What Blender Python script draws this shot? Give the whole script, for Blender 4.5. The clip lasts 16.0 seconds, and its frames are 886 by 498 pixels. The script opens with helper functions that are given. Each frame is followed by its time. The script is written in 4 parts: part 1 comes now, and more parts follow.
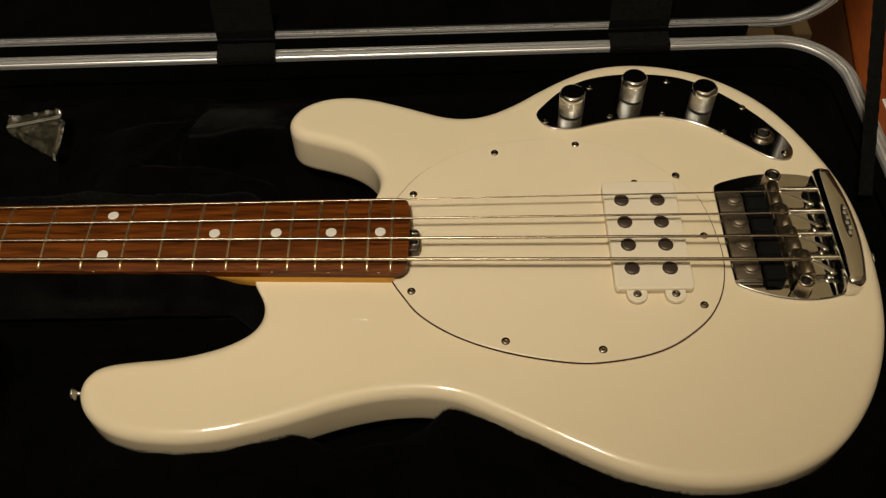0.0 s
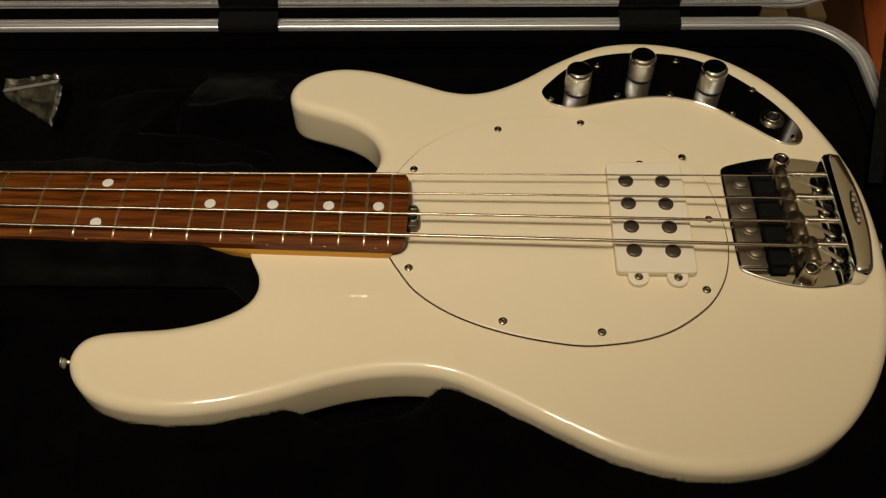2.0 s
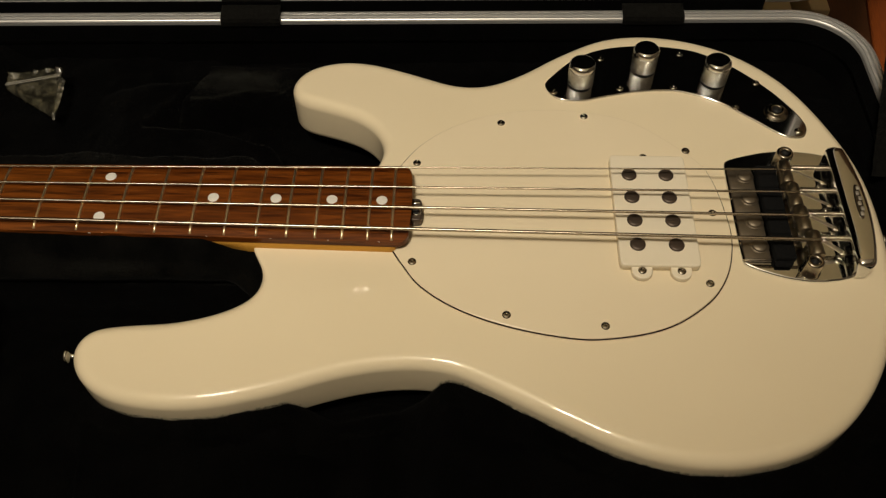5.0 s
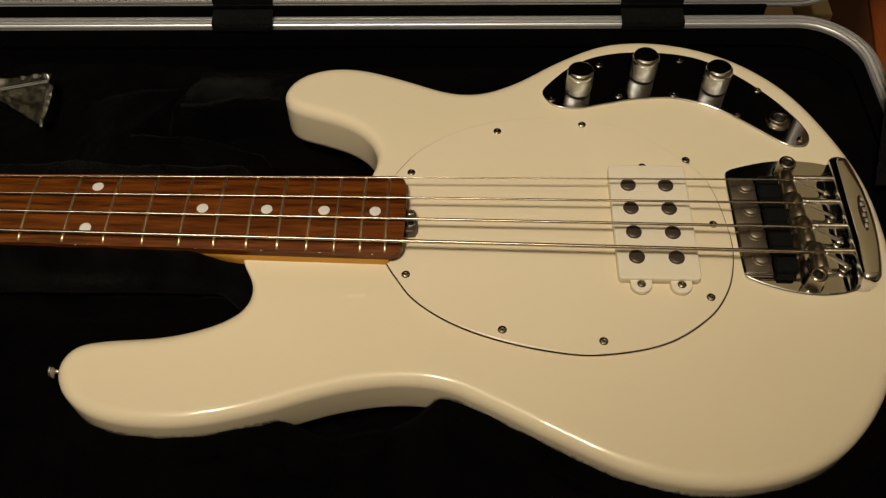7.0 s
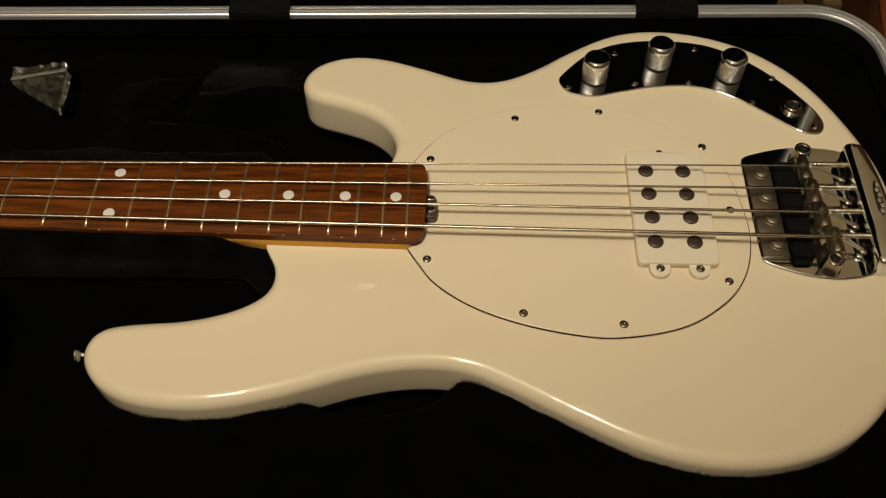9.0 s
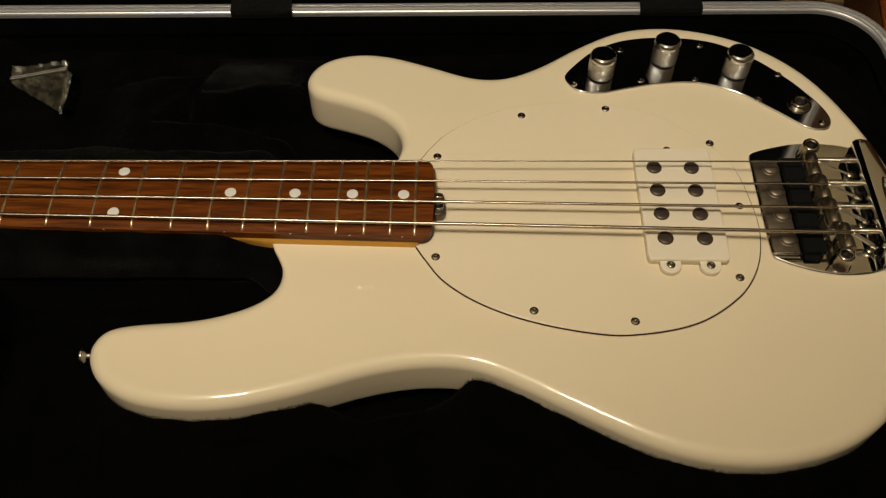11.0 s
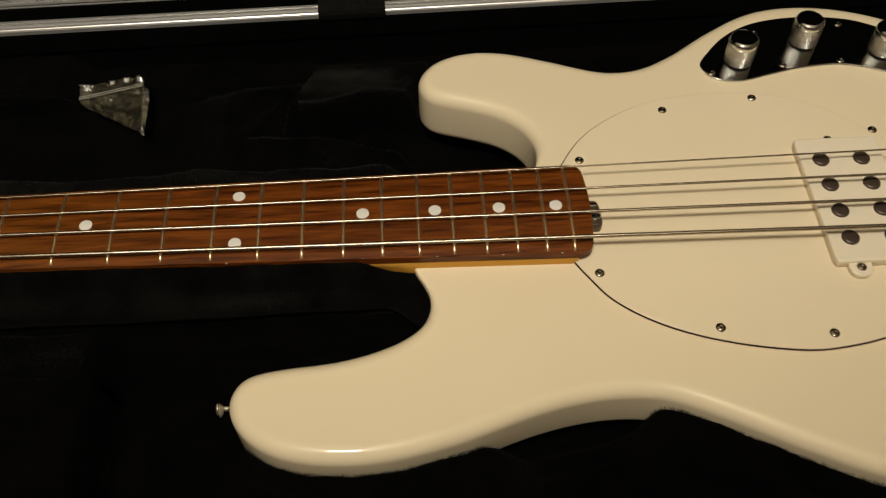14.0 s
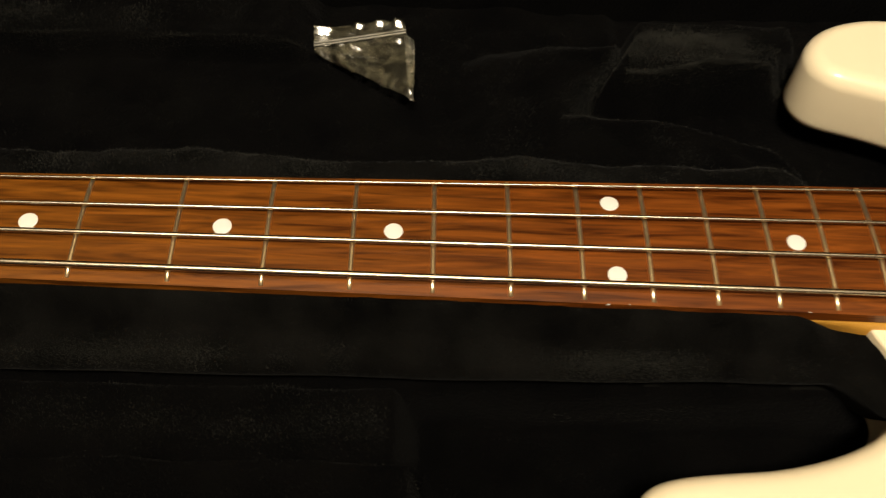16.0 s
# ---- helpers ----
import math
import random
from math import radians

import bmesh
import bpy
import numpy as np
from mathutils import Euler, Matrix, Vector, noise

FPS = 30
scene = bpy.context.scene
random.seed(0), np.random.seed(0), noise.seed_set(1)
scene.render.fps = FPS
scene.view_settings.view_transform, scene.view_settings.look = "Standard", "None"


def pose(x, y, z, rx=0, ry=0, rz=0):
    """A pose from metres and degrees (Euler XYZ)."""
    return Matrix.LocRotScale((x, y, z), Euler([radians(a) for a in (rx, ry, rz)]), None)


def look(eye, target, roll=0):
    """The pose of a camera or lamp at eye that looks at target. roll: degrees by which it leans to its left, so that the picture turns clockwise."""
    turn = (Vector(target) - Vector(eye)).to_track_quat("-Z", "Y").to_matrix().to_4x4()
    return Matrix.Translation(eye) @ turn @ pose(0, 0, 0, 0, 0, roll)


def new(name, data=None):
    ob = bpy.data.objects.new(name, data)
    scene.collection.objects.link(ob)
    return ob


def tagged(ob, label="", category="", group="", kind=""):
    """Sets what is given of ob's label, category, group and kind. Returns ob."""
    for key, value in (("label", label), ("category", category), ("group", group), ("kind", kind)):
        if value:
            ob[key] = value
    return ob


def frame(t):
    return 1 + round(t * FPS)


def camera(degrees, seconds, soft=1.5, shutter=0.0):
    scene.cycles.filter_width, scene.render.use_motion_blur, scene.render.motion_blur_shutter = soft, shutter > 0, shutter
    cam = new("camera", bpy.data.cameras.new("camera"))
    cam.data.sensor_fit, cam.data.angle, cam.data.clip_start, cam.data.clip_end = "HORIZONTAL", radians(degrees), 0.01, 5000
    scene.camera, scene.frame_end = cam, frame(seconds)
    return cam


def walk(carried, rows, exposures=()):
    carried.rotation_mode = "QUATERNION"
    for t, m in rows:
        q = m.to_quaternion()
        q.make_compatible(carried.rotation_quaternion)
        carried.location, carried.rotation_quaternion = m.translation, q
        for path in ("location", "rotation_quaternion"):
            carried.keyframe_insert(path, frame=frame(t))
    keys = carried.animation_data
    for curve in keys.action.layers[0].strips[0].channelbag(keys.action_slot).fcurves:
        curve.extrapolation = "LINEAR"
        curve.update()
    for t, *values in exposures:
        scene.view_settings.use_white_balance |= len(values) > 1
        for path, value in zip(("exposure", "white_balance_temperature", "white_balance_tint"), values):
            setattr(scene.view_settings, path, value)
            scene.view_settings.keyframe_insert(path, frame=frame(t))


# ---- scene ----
cam = camera(52.0, 16.0, soft=1.3, shutter=0.3)
PATH = [
    (0, (0.645, -0.37, 0.61), (0.63, 0.835, -0.987), -1.1),
    (0.5, (0.646, -0.365, 0.606), (0.632, 0.824, -1.002), -0.7),
    (1, (0.648, -0.366, 0.603), (0.623, 0.818, -1.009), -0.6),
    (1.5, (0.646, -0.364, 0.602), (0.625, 0.806, -1.02), -0.2),
    (2, (0.649, -0.365, 0.6), (0.623, 0.804, -1.023), 0.0),
    (2.5, (0.651, -0.367, 0.6), (0.618, 0.8, -1.024), 0.0),
    (3, (0.649, -0.369, 0.599), (0.621, 0.797, -1.025), 0.1),
    (3.5, (0.647, -0.37, 0.599), (0.62, 0.796, -1.026), -0.1),
    (4, (0.646, -0.368, 0.6), (0.619, 0.794, -1.028), -0.1),
    (6.5, (0.65, -0.356, 0.599), (0.621, 0.8, -1.033), -0.1),
    (7, (0.65, -0.35, 0.594), (0.624, 0.805, -1.039), -0.0),
    (7.5, (0.651, -0.348, 0.595), (0.62, 0.801, -1.042), -0.2),
    (8, (0.649, -0.35, 0.596), (0.619, 0.793, -1.045), -0.1),
    (8.5, (0.643, -0.358, 0.596), (0.62, 0.793, -1.04), 0.2),
    (9, (0.635, -0.36, 0.594), (0.617, 0.79, -1.041), 0.3),
    (11.5, (0.618, -0.36, 0.588), (0.631, 0.797, -1.044), 0.9),
    (12, (0.612, -0.359, 0.588), (0.637, 0.792, -1.047), 0.9),
    (12.5, (0.615, -0.359, 0.581), (0.649, 0.791, -1.055), 1.2),
    (13, (0.58, -0.356, 0.585), (0.634, 0.796, -1.05), 1.0),
    (13.5, (0.523, -0.345, 0.573), (0.587, 0.811, -1.057), -0.1),
    (14, (0.52, -0.313, 0.547), (0.575, 0.835, -1.09), -0.3),
    (14.5, (0.492, -0.288, 0.531), (0.506, 0.855, -1.11), 0.4),
    (15, (0.437, -0.262, 0.502), (0.469, 0.871, -1.147), 1.5),
    (15.5, (0.378, -0.231, 0.462), (0.432, 0.906, -1.182), 2.8),
    (16, (0.345, -0.196, 0.424), (0.396, 0.907, -1.243), 3.8),
]
EXPOSURES = [(0, 0.0, 6500, 10), (12.5, 0.0, 6500, 10), (13.5, 0.04, 6450, 10), (14.5, 0.22, 6060, 10), (15, 0.46, 5920, 10), (15.5, 0.74, 6120, 10), (16, 1.04, 6750, 10)]
walk(cam, [(t, look(eye, target, roll)) for t, eye, target, roll in PATH], EXPOSURES)


# ---------------------------------------------------------------- light
world = bpy.data.worlds.new("room_air")
scene.world = world
world.use_nodes = True
world.node_tree.nodes["Background"].inputs["Color"].default_value = (1.0, 0.86, 0.62, 1)
world.node_tree.nodes["Background"].inputs["Strength"].default_value = 0.006


LAMP, LAMP_COLOUR, LAMP_SIZE = (0.26, -0.80, 2.20), (1.0, 0.90, 0.735), 0.16
bulb = bpy.data.lights.new("room_lamp", "POINT")
bulb.energy, bulb.color, bulb.shadow_soft_size = 45.0, LAMP_COLOUR, LAMP_SIZE
new("room_lamp", bulb).location = LAMP
# added spot without a real shade; its soft edge stands for a person's shadow
cone = bpy.data.lights.new("shadow_edge_spot", "SPOT")
cone.energy, cone.color, cone.shadow_soft_size, cone.spot_size, cone.spot_blend = 85.0, LAMP_COLOUR, LAMP_SIZE, radians(45.6), 0.315
new("shadow_edge_spot", cone).matrix_world = look(LAMP, (0.4925, 0.775, 0.125))

# ---------------------------------------------------------------- materials


def material(name, colour, rough=0.5, metal=0.0, coat=0.0, second=None, scale=30.0, amount=0.5, bump=0.0, bump_scale=200.0,
             stretch=(1, 1, 1), sheen=0.0, spec=0.5, rough_var=0.0, detail=6.0):
    """A node material: two colours mixed by noise, fine bump and uneven gloss."""
    m = bpy.data.materials.new(name)
    m.use_nodes = True
    nt = m.node_tree
    n, link = nt.nodes, nt.links.new
    b = n["Principled BSDF"]
    b.inputs["Roughness"].default_value = rough
    b.inputs["Metallic"].default_value = metal
    b.inputs["Coat Weight"].default_value = coat
    b.inputs["Coat Roughness"].default_value = 0.015
    b.inputs["Sheen Weight"].default_value = sheen
    b.inputs["Specular IOR Level"].default_value = spec
    coord = n.new("ShaderNodeTexCoord")
    mapping = n.new("ShaderNodeMapping")
    mapping.inputs["Scale"].default_value = stretch
    link(coord.outputs["Object"], mapping.inputs["Vector"])
    if second:
        tex = n.new("ShaderNodeTexNoise")
        tex.inputs["Scale"].default_value, tex.inputs["Detail"].default_value = scale, detail
        link(mapping.outputs["Vector"], tex.inputs["Vector"])
        ramp = n.new("ShaderNodeValToRGB")
        ramp.color_ramp.elements[0].position, ramp.color_ramp.elements[1].position = 0.5 - amount / 2, 0.5 + amount / 2
        ramp.color_ramp.elements[0].color, ramp.color_ramp.elements[1].color = (*colour, 1), (*second, 1)
        link(tex.outputs["Fac"], ramp.inputs["Fac"])
        link(ramp.outputs["Color"], b.inputs["Base Color"])
    else:
        b.inputs["Base Color"].default_value = (*colour, 1)
    if rough_var:
        tex = n.new("ShaderNodeTexNoise")
        tex.inputs["Scale"].default_value = scale * 0.6
        link(mapping.outputs["Vector"], tex.inputs["Vector"])
        mr = n.new("ShaderNodeMapRange")
        mr.inputs["To Min"].default_value, mr.inputs["To Max"].default_value = max(0.0, rough - rough_var), rough + rough_var
        link(tex.outputs["Fac"], mr.inputs["Value"])
        link(mr.outputs["Result"], b.inputs["Roughness"])
    if bump:
        tex = n.new("ShaderNodeTexNoise")
        tex.inputs["Scale"].default_value, tex.inputs["Detail"].default_value = bump_scale, 4
        link(mapping.outputs["Vector"], tex.inputs["Vector"])
        bp = n.new("ShaderNodeBump")
        bp.inputs["Strength"].default_value, bp.inputs["Distance"].default_value = bump, 0.001
        link(tex.outputs["Fac"], bp.inputs["Height"])
        link(bp.outputs["Normal"], b.inputs["Normal"])
    return m


LACQUER = material("white_lacquer", (0.797, 0.680, 0.470), 0.30, coat=1.0, second=(0.822, 0.705, 0.495), scale=9, spec=0.14)
GUARD = material("guard_plastic", (0.797, 0.680, 0.478), 0.22, second=(0.817, 0.700, 0.498), scale=14, rough_var=0.04)
PICKUP = material("pickup_plastic", (0.785, 0.70, 0.535), 0.28, second=(0.805, 0.72, 0.56), scale=40)
PLY = material("black_ply", (0.014, 0.007, 0.005), 0.6, spec=0.05)
CHROME = material("chrome", (0.76, 0.76, 0.745), 0.06, 1.0, rough_var=0.03, scale=60)
KNURLED = material("knurled_chrome", (0.52, 0.52, 0.505), 0.13, 1.0, second=(0.60, 0.60, 0.585), rough_var=0.04, scale=90)
BRIGHT = material("bright_steel", (0.84, 0.80, 0.72), 0.36, 0.9, second=(0.90, 0.86, 0.78), scale=200)
SATIN = material("worn_chrome", (0.34, 0.305, 0.25), 0.15, 1.0, second=(0.50, 0.46, 0.39), scale=160, rough_var=0.08)
DARKSTEEL = material("tarnished_steel", (0.105, 0.086, 0.064), 0.30, 1.0, second=(0.16, 0.135, 0.10), scale=140, rough_var=0.08)
DULL = material("dull_nickel", (0.20, 0.175, 0.145), 0.30, 1.0, second=(0.28, 0.25, 0.205), scale=140, rough_var=0.08)
DULL_MIRROR = material("smoky_nickel", (0.155, 0.125, 0.088), 0.44, 0.8, second=(0.205, 0.168, 0.12), scale=120, rough_var=0.05)
SADDLE = material("saddle_nickel", (0.21, 0.175, 0.125), 0.32, 1.0, second=(0.37, 0.315, 0.235), scale=90, rough_var=0.06)
POLE = material("pole_steel", (0.068, 0.048, 0.035), 0.42, 0.5, second=(0.09, 0.066, 0.05), scale=120)
FRET = material("fret_nickel", (0.95, 0.77, 0.48), 0.31, 0.97, rough_var=0.05, scale=120)
STRING = material("wound_nickel", (0.42, 0.36, 0.27), 0.26, 1.0, second=(0.53, 0.46, 0.35), scale=40, bump=0.15, bump_scale=60, stretch=(40, 0.2, 0.2))
THREAD = material("threaded_steel", (0.52, 0.455, 0.35), 0.24, 1.0, second=(0.66, 0.59, 0.47), scale=140, rough_var=0.06)
STRING_END = material("lit_string_steel", (0.74, 0.66, 0.53), 0.34, 0.95, second=(0.84, 0.76, 0.62), scale=120)
PEARL = material("dot_inlay", (0.68, 0.655, 0.60), 0.3, second=(0.74, 0.715, 0.66), scale=120)
MAPLE = material("amber_maple", (0.50, 0.235, 0.030), 0.28, coat=0.4, second=(0.62, 0.31, 0.052), scale=45, stretch=(0.25, 1, 1))
PLUSH = material("black_plush", (0.0007, 0.0007, 0.0008), 0.95, second=(0.0024, 0.0023, 0.0022), scale=35, amount=0.6, sheen=0.01, spec=0.01, bump=1.0, bump_scale=600)
PAD_PLUSH = material("lit_fluffed_plush", (0.0006, 0.0006, 0.0006), 0.95, second=(0.0044, 0.0042, 0.0037), scale=34, amount=0.34, sheen=0.02, spec=0.02, bump=1.0, bump_scale=420, detail=9)
ALUMINIUM = material("aluminium", (0.66, 0.65, 0.63), 0.34, 0.70, second=(0.80, 0.79, 0.765), scale=80, stretch=(0.05, 1, 1), rough_var=0.06, bump=0.05)
WEBBING = material("black_webbing", (0.0055, 0.0052, 0.0045), 0.85, second=(0.014, 0.013, 0.0105), scale=300, bump=1.0, bump_scale=900, spec=0.2)
SHELL = material("black_shell", (0.015, 0.015, 0.015), 0.5, second=(0.025, 0.024, 0.022), scale=60, bump=0.4, bump_scale=300)
FOAM = material("black_foam", (0.006, 0.006, 0.006), 0.95, bump=0.6, bump_scale=500, spec=0.1)
DARK = material("dark_hole", (0.004, 0.004, 0.004), 0.7)
PAPER = material("cream_card", (0.52, 0.43, 0.26), 0.7, second=(0.56, 0.47, 0.285), scale=20)
RED = material("red_print", (0.35, 0.03, 0.02), 0.4, second=(0.42, 0.05, 0.03), scale=30)
WHITE = material("white_paper", (0.78, 0.76, 0.72), 0.5, second=(0.82, 0.80, 0.76), scale=30)
WALL = material("wall_paint", (0.14, 0.12, 0.088), 0.8, second=(0.16, 0.14, 0.10), scale=6, bump=0.2)
LIGHT_WALL = material("pale_wall_paint", (0.62, 0.525, 0.315), 0.8, second=(0.655, 0.555, 0.34), scale=6, bump=0.2)
CEILING = material("ceiling_paint", (0.86, 0.80, 0.66), 0.85, second=(0.88, 0.82, 0.68), scale=6, bump=0.2)


def wood(name, dark, light, along="X", rings=14.0, rough=0.35, coat=0.0, fine=260.0, end_shade=None, span=(0.5, 0.9), spec=0.5, bend=0.6):
    """Grain along one axis: stretched noise streaks and finer pores."""
    m = bpy.data.materials.new(name)
    m.use_nodes = True
    n, link = m.node_tree.nodes, m.node_tree.links.new
    b = n["Principled BSDF"]
    b.inputs["Roughness"].default_value, b.inputs["Coat Weight"].default_value, b.inputs["Specular IOR Level"].default_value = rough, coat, spec
    coord, mapping = n.new("ShaderNodeTexCoord"), n.new("ShaderNodeMapping")
    mapping.inputs["Scale"].default_value = (0.07, 1, 1) if along == "X" else (1, 0.07, 1)
    link(coord.outputs["Object"], mapping.inputs["Vector"])
    wide, pores = n.new("ShaderNodeTexNoise"), n.new("ShaderNodeTexNoise")
    wide.inputs["Scale"].default_value, wide.inputs["Detail"].default_value, wide.inputs["Distortion"].default_value = rings * 10, 7, bend
    pores.inputs["Scale"].default_value, pores.inputs["Detail"].default_value = fine * 3, 3
    link(mapping.outputs["Vector"], wide.inputs["Vector"])
    link(mapping.outputs["Vector"], pores.inputs["Vector"])
    add = n.new("ShaderNodeMath")
    add.operation = "MULTIPLY_ADD"
    add.inputs[1].default_value = 0.60
    link(pores.outputs["Fac"], add.inputs[0])
    link(wide.outputs["Fac"], add.inputs[2])
    ramp = n.new("ShaderNodeValToRGB")
    ramp.color_ramp.elements[0].position, ramp.color_ramp.elements[1].position = span
    ramp.color_ramp.elements[0].color, ramp.color_ramp.elements[1].color = (*dark, 1), (*light, 1)
    link(add.outputs["Value"], ramp.inputs["Fac"])
    colour = ramp.outputs["Color"]
    if end_shade:
        # shade put into the board's colour: redder, darker towards one end, wavering border
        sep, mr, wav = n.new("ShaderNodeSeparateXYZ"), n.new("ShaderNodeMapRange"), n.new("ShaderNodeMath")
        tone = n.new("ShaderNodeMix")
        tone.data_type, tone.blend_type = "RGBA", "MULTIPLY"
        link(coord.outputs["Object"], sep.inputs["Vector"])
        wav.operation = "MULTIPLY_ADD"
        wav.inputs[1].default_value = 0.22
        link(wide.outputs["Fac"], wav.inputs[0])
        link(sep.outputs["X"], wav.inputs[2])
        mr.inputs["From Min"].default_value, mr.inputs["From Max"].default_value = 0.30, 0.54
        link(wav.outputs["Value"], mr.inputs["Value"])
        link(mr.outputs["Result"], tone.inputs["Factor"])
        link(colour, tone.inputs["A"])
        tone.inputs["B"].default_value = (*end_shade, 1)
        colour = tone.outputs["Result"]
    link(colour, b.inputs["Base Color"])
    bp = n.new("ShaderNodeBump")
    bp.inputs["Strength"].default_value, bp.inputs["Distance"].default_value = 0.25, 0.0005
    link(pores.outputs["Fac"], bp.inputs["Height"])
    link(bp.outputs["Normal"], b.inputs["Normal"])
    return m


ROSEWOOD = wood("rosewood", (0.041, 0.0108, 0.0012), (0.190, 0.0640, 0.0066), rings=30, rough=0.36, fine=110, end_shade=(0.90, 0.72, 0.87), span=(0.57, 1.06), spec=0.2, bend=1.4)
SHADED_FLOORWOOD = wood("shaded_floor_wood", (0.045, 0.014, 0.0022), (0.085, 0.026, 0.004), along="Y", rings=3, rough=0.6, span=(0.66, 0.98))
DARK_BASE = wood("dark_base_wood", (0.060, 0.026, 0.008), (0.11, 0.05, 0.016), along="Y", rings=2, rough=0.5)
FLOORWOOD = wood("orange_floor_wood", (0.20, 0.041, 0.0027), (0.31, 0.072, 0.005), along="Y", rings=3, rough=0.6, span=(0.66, 0.98))


def plastic_film():
    m = bpy.data.materials.new("clear_film")
    m.use_nodes = True
    n, link = m.node_tree.nodes, m.node_tree.links.new
    out = n["Material Output"]
    n.remove(n["Principled BSDF"])
    clear, gloss, mix = n.new("ShaderNodeBsdfTransparent"), n.new("ShaderNodeBsdfGlossy"), n.new("ShaderNodeMixShader")
    haze, mix2 = n.new("ShaderNodeBsdfDiffuse"), n.new("ShaderNodeMixShader")
    clear.inputs["Color"].default_value = (0.93, 0.92, 0.88, 1)
    gloss.inputs["Roughness"].default_value = 0.24
    haze.inputs["Color"].default_value = (0.78, 0.70, 0.43, 1)
    fres = n.new("ShaderNodeFresnel")
    fres.inputs["IOR"].default_value = 2.1
    link(fres.outputs["Fac"], mix.inputs["Fac"])
    link(clear.outputs["BSDF"], mix.inputs[1])
    link(gloss.outputs["BSDF"], mix.inputs[2])
    coord, creases, spread = n.new("ShaderNodeTexCoord"), n.new("ShaderNodeTexNoise"), n.new("ShaderNodeMapRange")
    creases.inputs["Scale"].default_value, creases.inputs["Detail"].default_value, creases.inputs["Distortion"].default_value = 85, 5, 1.6
    spread.inputs["From Min"].default_value, spread.inputs["From Max"].default_value = 0.42, 0.68
    spread.inputs["To Min"].default_value, spread.inputs["To Max"].default_value = 0.010, 0.062
    link(coord.outputs["Object"], creases.inputs["Vector"])
    link(creases.outputs["Fac"], spread.inputs["Value"])
    link(spread.outputs["Result"], mix2.inputs["Fac"])
    link(mix.outputs["Shader"], mix2.inputs[1])
    link(haze.outputs["BSDF"], mix2.inputs[2])
    link(mix2.outputs["Shader"], out.inputs["Surface"])
    return m


FILM = plastic_film()
ZIP = material("cloudy_plastic", (0.16, 0.15, 0.125), 0.34, second=(0.30, 0.285, 0.24), scale=200)
PILE_DARK = material("deep_pile", (0.0015, 0.0015, 0.0012), 0.9, second=(0.005, 0.005, 0.004), scale=60, spec=0.05)
# paler than the plush: light along its edges is put into the colour
PILE_LIGHT = material("lit_fluffed_pile", (0.009, 0.009, 0.008), 0.9, second=(0.027, 0.0265, 0.0225), scale=45, spec=0.1)
FIBRE = material("plush_fibre", (0.0020, 0.0020, 0.0018), 0.9, second=(0.0075, 0.0074, 0.0064), scale=22, amount=0.5, spec=0.15)

# ---------------------------------------------------------------- mesh helpers


def finish(bm, mat, name, smooth=True):
    bmesh.ops.recalc_face_normals(bm, faces=bm.faces[:])
    me = bpy.data.meshes.new(name)
    bm.to_mesh(me)
    bm.free()
    me.materials.append(mat)
    if smooth:
        me.shade_smooth()
    return me


def part(name, bm, mat, parent=None, label="", smooth=True):
    ob = new(name, finish(bm, mat, name, smooth))
    ob.parent = parent
    if label:
        tagged(ob, label)
    return ob


def thing(name, label, category, group="", kind="", place=None):
    ob = new(name)
    ob.empty_display_size = 0.02
    if place:
        ob.matrix_world = place
    return tagged(ob, label, category, group, kind)


def spline(points, closed=True, step=0.003):
    """A smooth curve through control points (centripetal-like Catmull-Rom), sampled at about even steps."""
    pts = [Vector(p) for p in points]
    n = len(pts)
    out = []
    for i in range(n if closed else n - 1):
        if closed:
            a, b, c, d = pts[i - 1], pts[i], pts[(i + 1) % n], pts[(i + 2) % n]
        else:
            a, b, c, d = pts[max(i - 1, 0)], pts[i], pts[i + 1], pts[min(i + 2, n - 1)]
        k = max(1, round((c - b).length / step))
        ta, tc = (c - a), (d - b)
        la, lb, lc = max((b - a).length, 1e-6), (c - b).length, max((d - c).length, 1e-6)
        m0, m1 = ta * (lb / (la + lb)), tc * (lb / (lb + lc))
        for j in range(k):
            t = j / k
            out.append((2 * t**3 - 3 * t**2 + 1) * b + (t**3 - 2 * t**2 + t) * m0 + (-2 * t**3 + 3 * t**2) * c + (t**3 - t**2) * m1)
    if not closed:
        out.append(pts[-1])
    return out


def area_sign(pts):
    return 1 if sum(a.x * b.y - b.x * a.y for a, b in zip(pts, pts[1:] + pts[:1])) > 0 else -1


def inset(pts, d):
    """Moves a closed plane curve inwards by d (outwards: minus)."""
    s, n, out = area_sign(pts), len(pts), []
    for i, p in enumerate(pts):
        t = (pts[(i + 1) % n] - pts[i - 1]).normalized()
        out.append(Vector((p.x - s * t.y * d, p.y + s * t.x * d)))
    return out


def slab(bm, pts, rings):
    """Closed solid from a plane curve; rings (inset, z) from bottom to top."""
    loops = []
    for d, z in rings:
        loops.append([bm.verts.new((p.x, p.y, z)) for p in (inset(pts, d) if d else pts)])
    n = len(pts)
    for lo, hi in zip(loops, loops[1:]):
        for i in range(n):
            bm.faces.new((lo[i], lo[(i + 1) % n], hi[(i + 1) % n], hi[i]))
    bm.faces.new(loops[0][::-1])
    bm.faces.new(loops[-1])
    return bm


